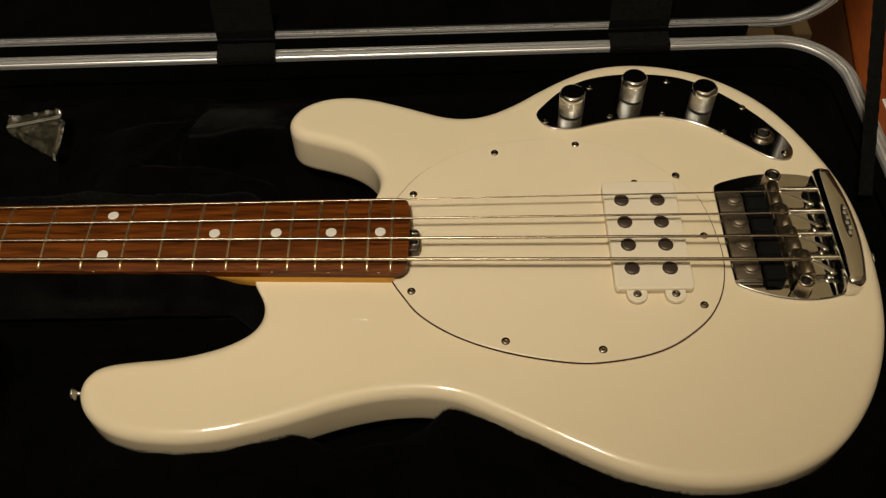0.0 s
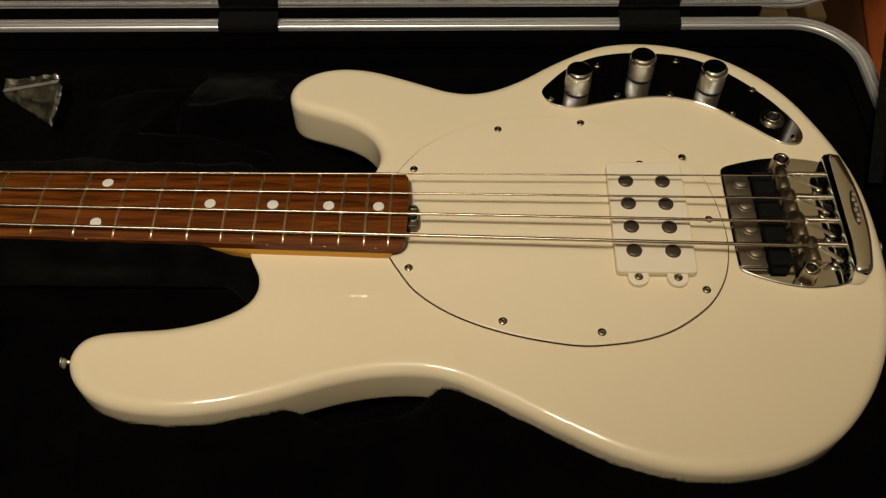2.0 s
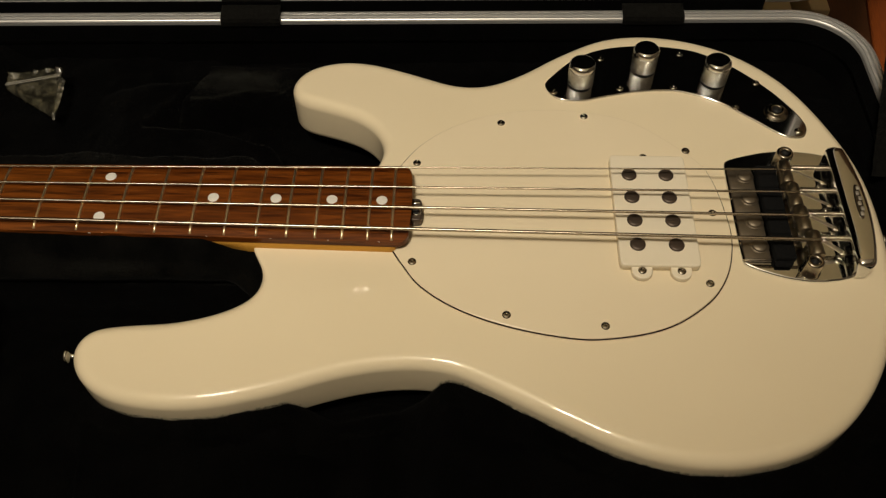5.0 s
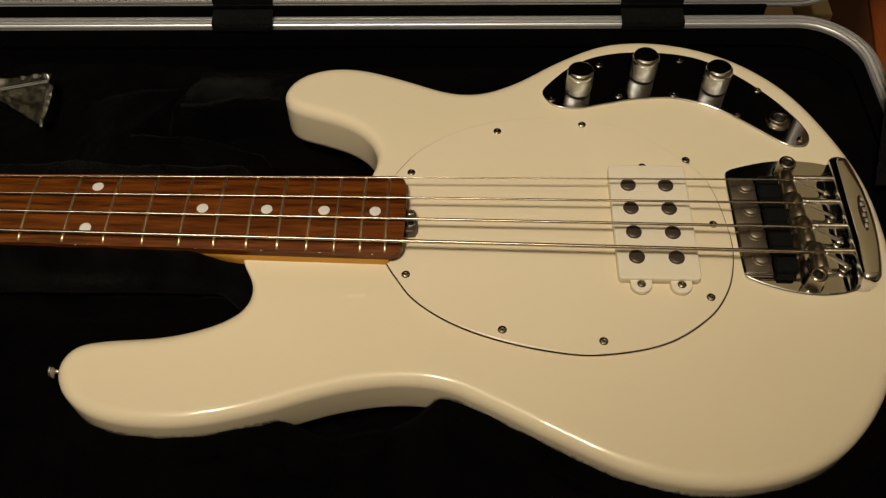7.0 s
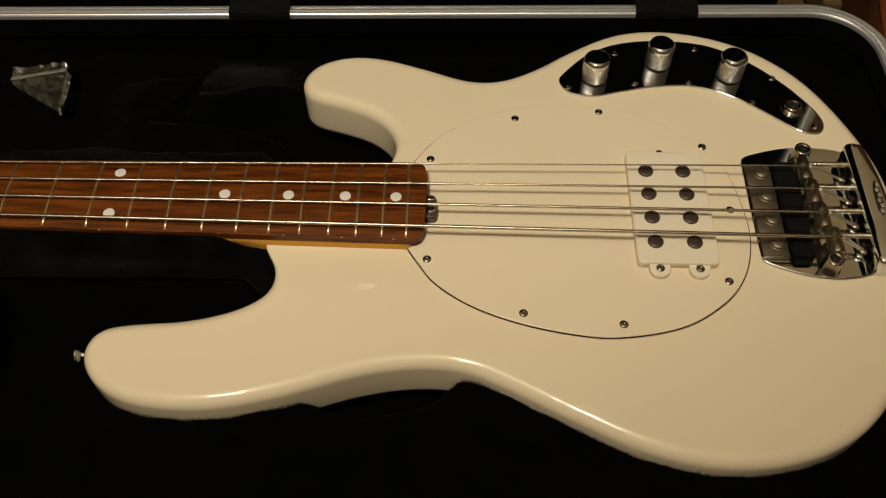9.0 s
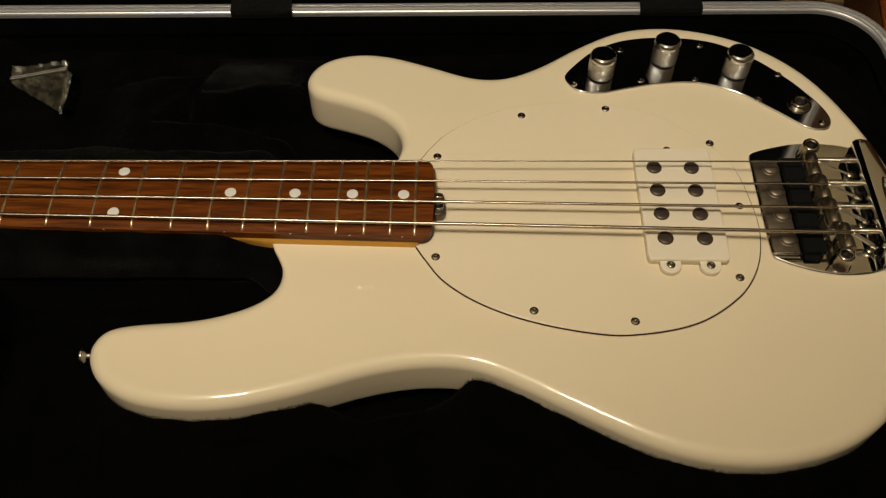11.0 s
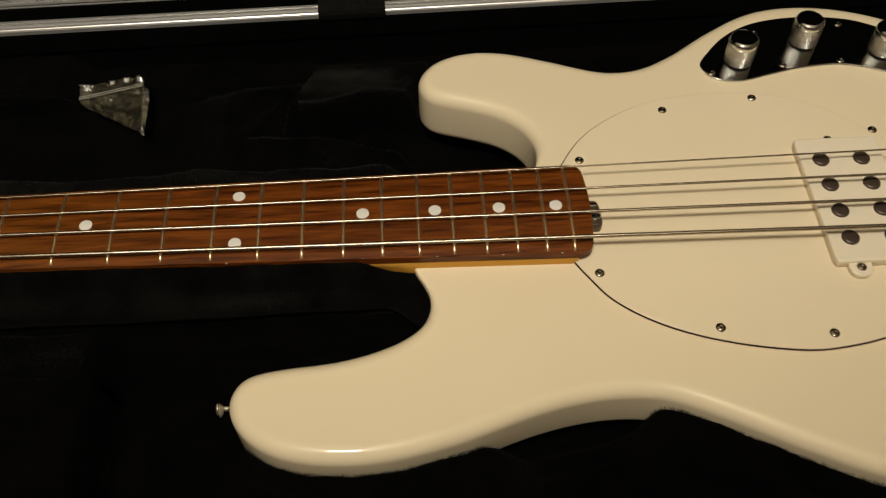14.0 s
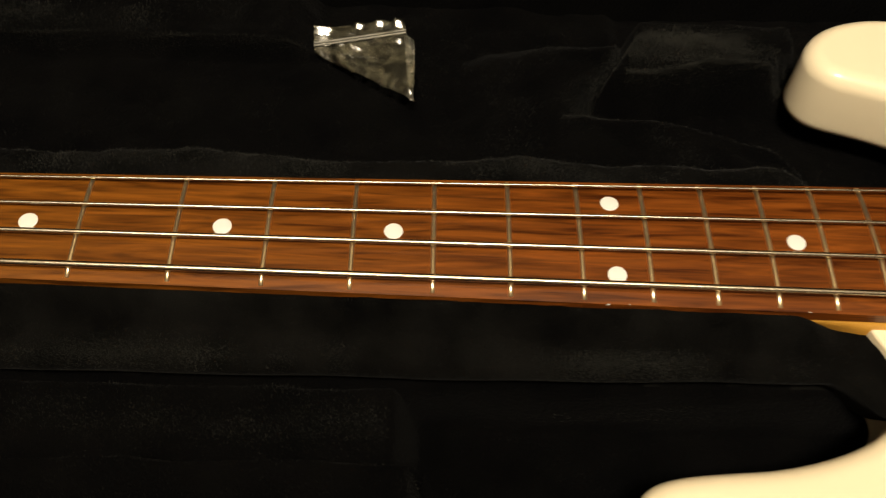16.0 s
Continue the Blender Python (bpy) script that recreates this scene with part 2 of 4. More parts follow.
def round_rings(bottom, top, r_low, r_top, steps=6):
    rings = []
    if r_low:
        rings.append((r_low * 1.03, bottom))
        rings += [(r_low * (1 - math.sin(a)), bottom + r_low * (1 - math.cos(a))) for a in [math.pi / 2 * i / steps for i in range(steps + 1)]]
    else:
        rings.append((0, bottom))
    if r_top:
        rings += [(r_top * (1 - math.cos(a)), top - r_top * (1 - math.sin(a))) for a in [math.pi / 2 * i / steps for i in range(steps + 1)]]
        rings.append((r_top * 1.03, top))
    else:
        rings.append((0, top))
    return rings


def turned(profile, seg=32, axis="Z", at=(0, 0, 0), bm=None):
    """A body of revolution from (radius, height) pairs."""
    bm = bm or bmesh.new()
    loops = []
    for r, h in profile:
        ring = []
        for i in range(seg):
            a = 2 * math.pi * i / seg
            u, v = r * math.cos(a), r * math.sin(a)
            ring.append(bm.verts.new({"Z": (at[0] + u, at[1] + v, at[2] + h), "X": (at[0] + h, at[1] + u, at[2] + v), "Y": (at[0] + u, at[1] + h, at[2] + v)}[axis]))
        loops.append(ring)
    for lo, hi in zip(loops, loops[1:]):
        for i in range(seg):
            bm.faces.new((lo[i], lo[(i + 1) % seg], hi[(i + 1) % seg], hi[i]))
    bm.faces.new(loops[0][::-1])
    bm.faces.new(loops[-1])
    return bm


def block(x0, x1, y0, y1, z0, z1, r=0.0, seg=2, bm=None):
    """A box with bevelled edges."""
    one = bmesh.new()
    bmesh.ops.create_cube(one, size=1.0, matrix=Matrix.LocRotScale(((x0 + x1) / 2, (y0 + y1) / 2, (z0 + z1) / 2), None, (x1 - x0, y1 - y0, z1 - z0)))
    if r:
        bmesh.ops.bevel(one, geom=one.edges[:], offset=r, segments=seg, affect="EDGES", profile=0.5)
    if bm is None:
        return one
    me = bpy.data.meshes.new("tmp")
    one.to_mesh(me)
    one.free()
    bm.from_mesh(me)
    bpy.data.meshes.remove(me)
    return bm


def tube(points, radius, seg=10, closed=False, bm=None):
    """A round rod along points."""
    bm = bm or bmesh.new()
    pts = [Vector(p) for p in points]
    n = len(pts)
    loops = []
    for i, p in enumerate(pts):
        if closed:
            t = (pts[(i + 1) % n] - pts[i - 1]).normalized()
        else:
            t = (pts[min(i + 1, n - 1)] - pts[max(i - 1, 0)]).normalized()
        side = t.cross(Vector((0, 0, 1)))
        side = side.normalized() if side.length > 1e-4 else Vector((1, 0, 0))
        up = side.cross(t)
        r = radius[i] if isinstance(radius, list) else radius
        loops.append([bm.verts.new(p + r * (math.cos(a) * side + math.sin(a) * up)) for a in [2 * math.pi * j / seg for j in range(seg)]])
    pairs = list(zip(loops, loops[1:])) + ([(loops[-1], loops[0])] if closed else [])
    for lo, hi in pairs:
        for j in range(seg):
            bm.faces.new((lo[j], lo[(j + 1) % seg], hi[(j + 1) % seg], hi[j]))
    if not closed:
        bm.faces.new(loops[0][::-1])
        bm.faces.new(loops[-1])
    return bm


def sweep(path, section, closed=True, frame_of=None):
    """Sweeps a closed section of (out, up) pairs along a path of (point, outward, up)."""
    bm = bmesh.new()
    loops = [[bm.verts.new(p + o * u + v * w) for u, v in section] for p, o, w in path]
    k = len(section)
    pairs = list(zip(loops, loops[1:])) + ([(loops[-1], loops[0])] if closed else [])
    for lo, hi in pairs:
        for j in range(k):
            bm.faces.new((lo[j], lo[(j + 1) % k], hi[(j + 1) % k], hi[j]))
    return bm


def clamp(v, a=0.0, b=1.0):
    return max(a, min(b, v))


def ease(a, b, v):
    t = clamp((v - a) / (b - a))
    return t * t * (3 - 2 * t)


# ---------------------------------------------------------------- room
ROOM = (-1.7, 2.3, -2.2, 0.98, 2.75)


def wall(name, x0, x1, y0, y1, z0, z1, mat, label):
    return tagged(part(name, block(x0, x1, y0, y1, z0, z1), mat, smooth=False), label, "wall" if "wall" in name else "ceiling", kind="structure")


wall("wall_north", ROOM[0], ROOM[1], ROOM[3], ROOM[3] + 0.1, 0, ROOM[4], LIGHT_WALL, "plain pale painted room wall")
wall("wall_south", ROOM[0], ROOM[1], ROOM[2] - 0.1, ROOM[2], 0, ROOM[4], WALL, "plain warm painted room wall")
wall("wall_west", ROOM[0] - 0.1, ROOM[0], ROOM[2] - 0.1, ROOM[3] + 0.1, 0, ROOM[4], WALL, "plain warm painted room wall")
wall("wall_east", ROOM[1], ROOM[1] + 0.1, ROOM[2] - 0.1, ROOM[3] + 0.1, 0, ROOM[4], WALL, "plain warm painted room wall")
wall("ceiling", ROOM[0] - 0.1, ROOM[1] + 0.1, ROOM[2] - 0.1, ROOM[3] + 0.1, ROOM[4], ROOM[4] + 0.1, CEILING, "plain pale ceiling over the room")
# unseen; added so that the bridge's chrome mirrors something dark low down
wall("wall_north_dark_base", ROOM[0], ROOM[1], ROOM[3] - 0.025, ROOM[3], 0, 1.12, DARK_BASE, "unseen dark brown lower wall, added for dark reflections in the chrome")
floor = tagged(part("floor", block(ROOM[0] - 0.1, ROOM[1] + 0.1, ROOM[2] - 0.1, ROOM[3] + 0.1, -0.06, -0.014), DARK, smooth=False),
               "glossy orange-brown wooden floor", "floor", kind="structure")
LAID = Matrix.Rotation(radians(-9.0), 4, "Z")
for k in range(-24, 15):
    place = Matrix.Translation((1.046, 0.313, 0)) @ LAID @ Matrix.Translation((0.145 * k, 0, 0))
    bm = block(0.0008, 0.1442, -5.2, 4.2, -0.014, 0.0, 0.0012, 1)
    # cut to the walls
    for point, way in (((ROOM[0], 0, 0), (-1, 0, 0)), ((ROOM[1], 0, 0), (1, 0, 0)), ((0, ROOM[2], 0), (0, -1, 0)), ((0, ROOM[3], 0), (0, 1, 0))):
        cut = bmesh.ops.bisect_plane(bm, geom=bm.verts[:] + bm.edges[:] + bm.faces[:], plane_co=place.inverted() @ Vector(point), plane_no=place.to_3x3().inverted() @ Vector(way), clear_outer=True)
        rim = [e for e in cut["geom_cut"] if isinstance(e, bmesh.types.BMEdge)]
        if rim:
            bmesh.ops.holes_fill(bm, edges=rim)
    if not bm.faces:
        continue
    # board -1 holds the lid's shadow in its colour; two others repeat it
    board = new("floor_board", finish(bm, SHADED_FLOORWOOD if k in (-1, -6, 5) else FLOORWOOD, "floor_board", False))
    board.matrix_world = place
    board.parent = floor

# ---------------------------------------------------------------- instrument plan
SCALE = 0.8636
TOP, BOTTOM = 0.125, 0.0840
GUARD_TOP = 0.1272


def fret_x(n):
    return SCALE * (1 - 2 ** (-n / 12))


BASS_SIDE = [(0.5165, -0.028), (0.520, -0.0355), (0.5265, -0.047), (0.5225, -0.0620), (0.5065, -0.0738), (0.478, -0.0826), (0.443, -0.0862), (0.4255, -0.0908),
             (0.4185, -0.104), (0.424, -0.1195), (0.4415, -0.1335), (0.467, -0.140), (0.500, -0.140), (0.539, -0.1315), (0.580, -0.118),
             (0.613, -0.112), (0.644, -0.1135), (0.672, -0.1255), (0.709, -0.1445), (0.749, -0.1625), (0.790, -0.170), (0.831, -0.165),
             (0.866, -0.149), (0.8925, -0.122), (0.912, -0.087), (0.923, -0.050)]
TREBLE_SIDE = [(0.9275, -0.004), (0.925, 0.043), (0.912, 0.086), (0.889, 0.1295), (0.858, 0.1590), (0.824, 0.1745), (0.789, 0.1800), (0.756, 0.1750),
               (0.723, 0.1570), (0.692, 0.1350), (0.668, 0.1238), (0.646, 0.1234), (0.616, 0.1342), (0.583, 0.1450), (0.557, 0.1462),
               (0.534, 0.1369), (0.5240, 0.1205), (0.530, 0.1050), (0.552, 0.0970), (0.575, 0.0880), (0.5905, 0.0745), (0.596, 0.058), (0.592, 0.037),
               (0.584, 0.022), (0.535, -0.006), (0.517, -0.018)]


def relaxed(pts, times):
    """Evens out the bends of a closed curve."""
    n = len(pts)
    for _ in range(times):
        pts = [0.5 * pts[i] + 0.25 * (pts[i - 1] + pts[(i + 1) % n]) for i in range(n)]
    return pts


def polygon(pts, per=6):
    out = []
    for a, b in zip(pts, pts[1:] + pts[:1]):
        a, b = Vector(a), Vector(b)
        out += [a.lerp(b, i / per) for i in range(per)]
    return out


OUTLINE = relaxed(spline(BASS_SIDE + TREBLE_SIDE, step=0.0032), 6)


def body_mesh(pts, rings):
    """The body: full roundover on the outside, a tight edge where the neck sits."""
    bm = bmesh.new()
    tight = [0.20 + 0.80 * max(ease(0.036, 0.066, abs(p.y)), ease(0.600, 0.62, p.x)) for p in pts]
    loops = []
    for d, z in rings:
        moved = inset(pts, d) if d else pts
        low = z < (TOP + BOTTOM) / 2
        loops.append([bm.verts.new((*(p.lerp(q, k)), TOP - (TOP - z) * k if not low else BOTTOM + (z - BOTTOM) * k)) for p, q, k in zip(pts, moved, tight)])
    n = len(pts)
    for lo, hi in zip(loops, loops[1:]):
        for i in range(n):
            bm.faces.new((lo[i], lo[(i + 1) % n], hi[(i + 1) % n], hi[i]))
    bm.faces.new(loops[0][::-1])
    bm.faces.new(loops[-1])
    return bm


bass = thing("bass_guitar", "white lacquered electric bass guitar lying in an open case", "bass guitar")
part("body", body_mesh(OUTLINE, round_rings(BOTTOM, TOP, 0.010, 0.0082, 9)), LACQUER, bass, "glossy cream-white lacquered body")


# ---- scratch guard of three plies
EGG = [(0.602, 0.027), (0.6072, 0.0375), (0.6225, 0.0595), (0.6435, 0.0760), (0.6660, 0.0868), (0.6955, 0.0930), (0.729, 0.0936), (0.769, 0.0840), (0.8025, 0.0580),
       (0.8178, 0.0380), (0.8257, -0.003), (0.8250, -0.025), (0.8183, -0.0478), (0.8042, -0.0675), (0.7755, -0.0865), (0.735, -0.0950), (0.706, -0.0930), (0.672, -0.0850),
       (0.645, -0.0735), (0.624, -0.0580), (0.611, -0.0400), (0.604, -0.028)]
EGG = [(x, y + 0.0014) for x, y in EGG]
EGG_CURVE = spline(EGG[:-1], closed=False, step=0.003) + [Vector(EGG[-1])]
guard = part("scratch_guard", slab(bmesh.new(), EGG_CURVE, [(0, TOP + 0.0001), (0.0002, TOP + 0.0007), (0.0006, TOP + 0.0010)]), GUARD, bass, "cream three-ply plastic scratch guard", smooth=False)
part("black_ply", slab(bmesh.new(), EGG_CURVE, [(0.0002, TOP + 0.0006), (0.0004, TOP + 0.0010), (0.0011, TOP + 0.0015)]), PLY, guard, "thin black middle ply", smooth=False)
part("top_ply", slab(bmesh.new(), EGG_CURVE, [(0.0010, TOP + 0.0014), (0.0012, GUARD_TOP - 0.0002), (0.0017, GUARD_TOP)]), GUARD, guard, smooth=False)


def screw_mesh(r=0.0028, h=0.0011):
    return finish(turned([(r, 0), (r, 0.0002), (r * 0.90, h * 0.55), (r * 0.70, h * 0.82), (r * 0.42, h * 0.96), (r * 0.20, h), (r * 0.17, h * 0.72), (r * 0.03, h * 0.68)], 24), SATIN, "screw")


SCREW = screw_mesh()


def screw(x, y, z, parent, mesh=SCREW, name="screw"):
    ob = new(name, mesh)
    ob.location = (x, y, z)
    ob.rotation_euler = (0, 0, (x * 997 + y * 613) % 3)
    ob.parent = parent
    return ob


for x, y in ((0.620, 0.0425), (0.678, 0.0810), (0.737, 0.0885), (0.805, 0.0575), (0.620, -0.0395), (0.679, -0.0775), (0.7385, -0.084), (0.806, -0.052), (0.8155, 0.0035)):
    screw(x, y, GUARD_TOP - 0.0001, guard)

# ---- control plate, knobs, jack
PLATE = [(0.7107, 0.1180), (0.7165, 0.1282), (0.734, 0.1462), (0.756, 0.1575), (0.787, 0.1618), (0.821, 0.1578), (0.844, 0.1460), (0.866, 0.1263), (0.884, 0.1032),
         (0.8935, 0.0830), (0.8900, 0.0713), (0.878, 0.0712), (0.857, 0.0872), (0.834, 0.1045), (0.806, 0.1143), (0.777, 0.1128), (0.755, 0.1078), (0.734, 0.1028), (0.718, 0.1060)]
PLATE = [(x, y + 0.0020) for x, y in PLATE]
PLATE_CURVE = spline(PLATE, step=0.0025)
plate = part("control_plate", slab(bmesh.new(), PLATE_CURVE, [(0, TOP), (0, TOP + 0.0010), (0.0002, TOP + 0.0013), (0.0006, TOP + 0.0015), (0.0012, TOP + 0.0015)]), CHROME, bass, "mirror-polished chrome control plate")
PZ = TOP + 0.0015
for x, y in ((0.7167, 0.1112), (0.7535, 0.1472), (0.7652, 0.1160), (0.8132, 0.1533), (0.8045, 0.1180), (0.8465, 0.0988), (0.8655, 0.1237), (0.8870, 0.0766)):
    screw(x, y + 0.0018, PZ - 0.0001, plate)


def knurled(r=0.0095, h0=0.0012, h1=0.0150, teeth=34, rows=56):
    """A barrel cut by two sets of crossing diagonal grooves."""
    bm = bmesh.new()
    loops = []
    m = teeth * 7
    for j in range(rows + 1):
        z = h0 + (h1 - h0) * j / rows
        turn = (z - h0) / (2 * math.pi * r / teeth) * 0.62
        ring = []
        for i in range(m):
            a = 2 * math.pi * i / m
            u = teeth * i / m
            g = max(clamp(1 - min((u + turn) % 1, 1 - (u + turn) % 1) / 0.27), 0.35 * clamp(1 - min((u - turn) % 1, 1 - (u - turn) % 1) / 0.27))
            rr = r - 0.00050 * g
            ring.append(bm.verts.new((rr * math.cos(a), rr * math.sin(a), z)))
        loops.append(ring)
    for lo, hi in zip(loops, loops[1:]):
        for i in range(m):
            bm.faces.new((lo[i], lo[(i + 1) % m], hi[(i + 1) % m], hi[i]))
    return finish(bm, KNURLED, "knurled_barrel")


KNURL = knurled()
CAP = finish(turned([(0.0090, 0.0148), (0.0096, 0.0152), (0.0096, 0.0162), (0.0093, 0.0180), (0.0084, 0.0192), (0.0070, 0.0198), (0.0035, 0.0202), (0.0002, 0.0203)], 40), CHROME, "knob_cap")
# black ring that paints the shade between knob and plate
GAP_SHADE = finish(turned([(0.0074, 0.0), (0.0078, 0.0002), (0.0078, 0.0008), (0.0089, 0.0010), (0.0089, 0.0013)], 40), DARK, "knob_gap_shade")
for x, y in ((0.7366, 0.1222), (0.7842, 0.1380), (0.8345, 0.1266)):
    knob = new("knob", KNURL)
    knob.location = (x, y + 0.0014, PZ)
    knob.parent = bass
    tagged(knob, "chrome knurled control knob with domed top")
    for name, me in (("cap", CAP), ("gap_shade", GAP_SHADE)):
        ob = new(name, me)
        ob.parent = knob
jack = part("jack_socket", turned([(0.0085, 0), (0.0085, 0.0008), (0.0078, 0.0012), (0.0062, 0.0013), (0.0060, 0.0030), (0.0055, 0.0036), (0.0040, 0.0036), (0.0034, 0.0034), (0.0033, 0.0005), (0.0002, 0.0004)], 32, at=(0.8745, 0.0958, PZ)), SATIN, bass, "steel jack socket nut")
part("bore", turned([(0.0032, 0.0006), (0.0032, 0.0030)], 20, at=(0.8745, 0.0958, PZ)), DARK, jack)

# ---- pickup
pick = part("pickup", slab(bmesh.new(), relaxed(polygon([(0.7505, -0.0430), (0.7505, 0.0475), (0.8010, 0.0475), (0.8010, -0.0430)], 30), 2), round_rings(GUARD_TOP - 0.001, 0.1330, 0, 0.0010, 4)), PICKUP, bass, "cream plastic pickup cover with eight poles")
screw(0.775, 0.0510, GUARD_TOP - 0.0001, pick)
for x, y in ((0.764, -0.0455), (0.7885, -0.0455)):
    s = -1
    part("ear", slab(bmesh.new(), [Vector((x + 0.0065 * math.cos(a), y + s * 0.0060 * math.sin(a))) for a in [math.pi * i / 12 for i in range(13)]] + [Vector((x - 0.0065, y - s * 0.006)), Vector((x + 0.0065, y - s * 0.006))], round_rings(GUARD_TOP - 0.001, 0.1308, 0, 0.0006, 3)), PICKUP, pick)
    screw(x, y, 0.1307, pick)
POLE_MESH = finish(turned([(0.0050, 0), (0.0050, 0.0012), (0.0046, 0.0018), (0.0035, 0.0021), (0.0002, 0.0022)], 28), POLE, "pole")
for x in (0.7625, 0.7870):
    for k in range(4):
        pole = new("pole", POLE_MESH)
        pole.location, pole.parent = (x, 0.0300 - 0.0191 * k, 0.1325), pick
        tagged(pole, "dark steel pole piece")

# ---- neck
ZB = 0.139


def half_width(x):
    return 0.0207 + (0.0315 - 0.0207) * x / fret_x(21)


def board_z(y):
    return ZB - (0.20 - math.sqrt(0.20 ** 2 - y * y))


neck = part("neck", bmesh.new(), MAPLE, bass, "amber-tinted maple neck")
bm = bmesh.new()
loops = []
for i in range(65):
    x = 0.609 * i / 64
    w = half_width(x) - 0.0004
    heel = ease(0.497, 0.524, x)
    depth = 0.0165 + 0.004 * x / 0.6
    ring = []
    for j in range(25):
        a = math.pi * j / 24
        yy, zz = w * math.cos(a), 0.1315 - depth * math.sin(a) ** 0.8 if 0 < j < 24 else 0.1315
        sq = max(-1, min(1, 1.6 * math.cos(a)))
        yy2, zz2 = w * sq, 0.1315 - 0.046 * min(1, 1.9 * math.sin(a))
        ring.append(bm.verts.new((x, yy + (yy2 - yy) * heel, zz + (zz2 - zz) * heel)))
    loops.append(ring)
for lo, hi in zip(loops, loops[1:]):
    for j in range(25):
        bm.faces.new((lo[j], lo[(j + 1) % 25], hi[(j + 1) % 25], hi[j]))
bm.faces.new(loops[0])
bm.faces.new(loops[-1][::-1])
old = neck.data
neck.data = finish(bm, MAPLE, "neck")
bpy.data.meshes.remove(old)

BOARD_END = 0.6165
bm = bmesh.new()
loops = []
for i in range(90):
    t = i / 89
    x = BOARD_END * t if i < 70 else 0
    xs = [BOARD_END - 0.012 + 0.012 * math.sin(math.pi / 2 * (i - 69) / 20)][0] if i >= 70 else (BOARD_END - 0.012) * i / 69
    pull = max(0.0, xs - (BOARD_END - 0.0070)) / 0.0070
    w = half_width(min(xs, BOARD_END)) - 0.0065 * (1 - math.sqrt(max(0.0, 1 - pull * pull)))
    ring = []
    for j in range(13):
        y = w * (-1 + 2 * j / 12)
        bow = 0.0022 * (1 - (y / 0.032) ** 2) * ease(BOARD_END - 0.03, BOARD_END, xs)
        ring.append(bm.verts.new((xs + bow, y, board_z(y) - (0.0004 if j in (0, 12) else 0))))
    ring.append(bm.verts.new((xs + bow, w, 0.1315)))
    ring.append(bm.verts.new((xs + bow, -w, 0.1315)))
    loops.append(ring)
for lo, hi in zip(loops, loops[1:]):
    for j in range(15):
        bm.faces.new((lo[j], lo[(j + 1) % 15], hi[(j + 1) % 15], hi[j]))
bm.faces.new(loops[0])
bm.faces.new(loops[-1][::-1])
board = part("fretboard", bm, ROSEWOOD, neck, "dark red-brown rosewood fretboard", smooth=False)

for n in range(1, 22):
    x = fret_x(n)
    w = half_width(x) - 0.0012
    bm = bmesh.new()
    rows = []
    for j in range(13):
        y = w * (-1 + 2 * j / 12)
        drop = 0.0006 if j in (0, 12) else 0.0
        z = board_z(y)
        rows.append([bm.verts.new((x + dx, y, z + dz - (drop if dz > 0 else 0))) for dx, dz in ((-0.0009, -0.0005), (-0.0009, 0.0003), (-0.0006, 0.0008), (0, 0.0009), (0.0006, 0.0008), (0.0009, 0.0003), (0.0009, -0.0005))])
    for lo, hi in zip(rows, rows[1:]):
        for j in range(6):
            bm.faces.new((lo[j], lo[j + 1], hi[j + 1], hi[j]))
    bm.faces.new(rows[0][::-1])
    bm.faces.new(rows[-1])
    part("fret", bm, FRET, neck)

DOT = finish(turned([(0.0036, 0), (0.0036, 0.0003), (0.0034, 0.00035), (0.0002, 0.00035)], 28), PEARL, "dot_inlay")
SIDE_DOT = finish(turned([(0.0008, 0), (0.0008, 0.00004), (0.0002, 0.00005)], 14, axis="Y"), PEARL, "side_dot")
for n, ys in ((3, (0,)), (5, (0,)), (7, (0,)), (9, (0,)), (12, (0.0165, -0.0165)), (15, (0,)), (17, (0,)), (19, (0,)), (21, (0,))):
    x = (fret_x(n) + fret_x(n - 1)) / 2
    for y in ys:
        ob = new("dot_inlay", DOT)
        ob.location, ob.rotation_euler, ob.parent = (x, y, board_z(y) - 0.0001), (-math.asin(y / 0.20), 0, 0), neck
    for dx in ((-0.004, 0.004) if n == 12 else (0,)):
        ob = new("side_dot", SIDE_DOT)
        ob.location, ob.rotation_euler, ob.parent = (x + dx, -half_width(x) + 0.0001, 0.1360), (0, 0, math.pi), neck

truss = part("truss_wheel", slab(bmesh.new(), relaxed(polygon([(0.6150, 0.0065), (0.6248, 0.0065), (0.6258, -0.0115), (0.6160, -0.0115)], 8), 4), round_rings(TOP + 0.0005, 0.1338, 0, 0.0010, 4)), POLE, bass, "dark steel truss rod wheel")
part("rim", turned([(0.0032, 0), (0.0032, 0.0012), (0.0026, 0.0016), (0.0021, 0.0014), (0.0019, 0.0003), (0.0002, 0.0002)], 24, at=(0.6215, -0.0053, 0.1336)), CHROME, truss, "bright chrome ring")
part("hole", turned([(0.0018, 0.0004), (0.0018, 0.0010)], 16, at=(0.6215, -0.0053, 0.1336)), DARK, truss)
part("slot", block(0.6185, 0.6238, 0.0018, 0.0044, 0.1332, 0.1342, 0.0004), CHROME, truss)

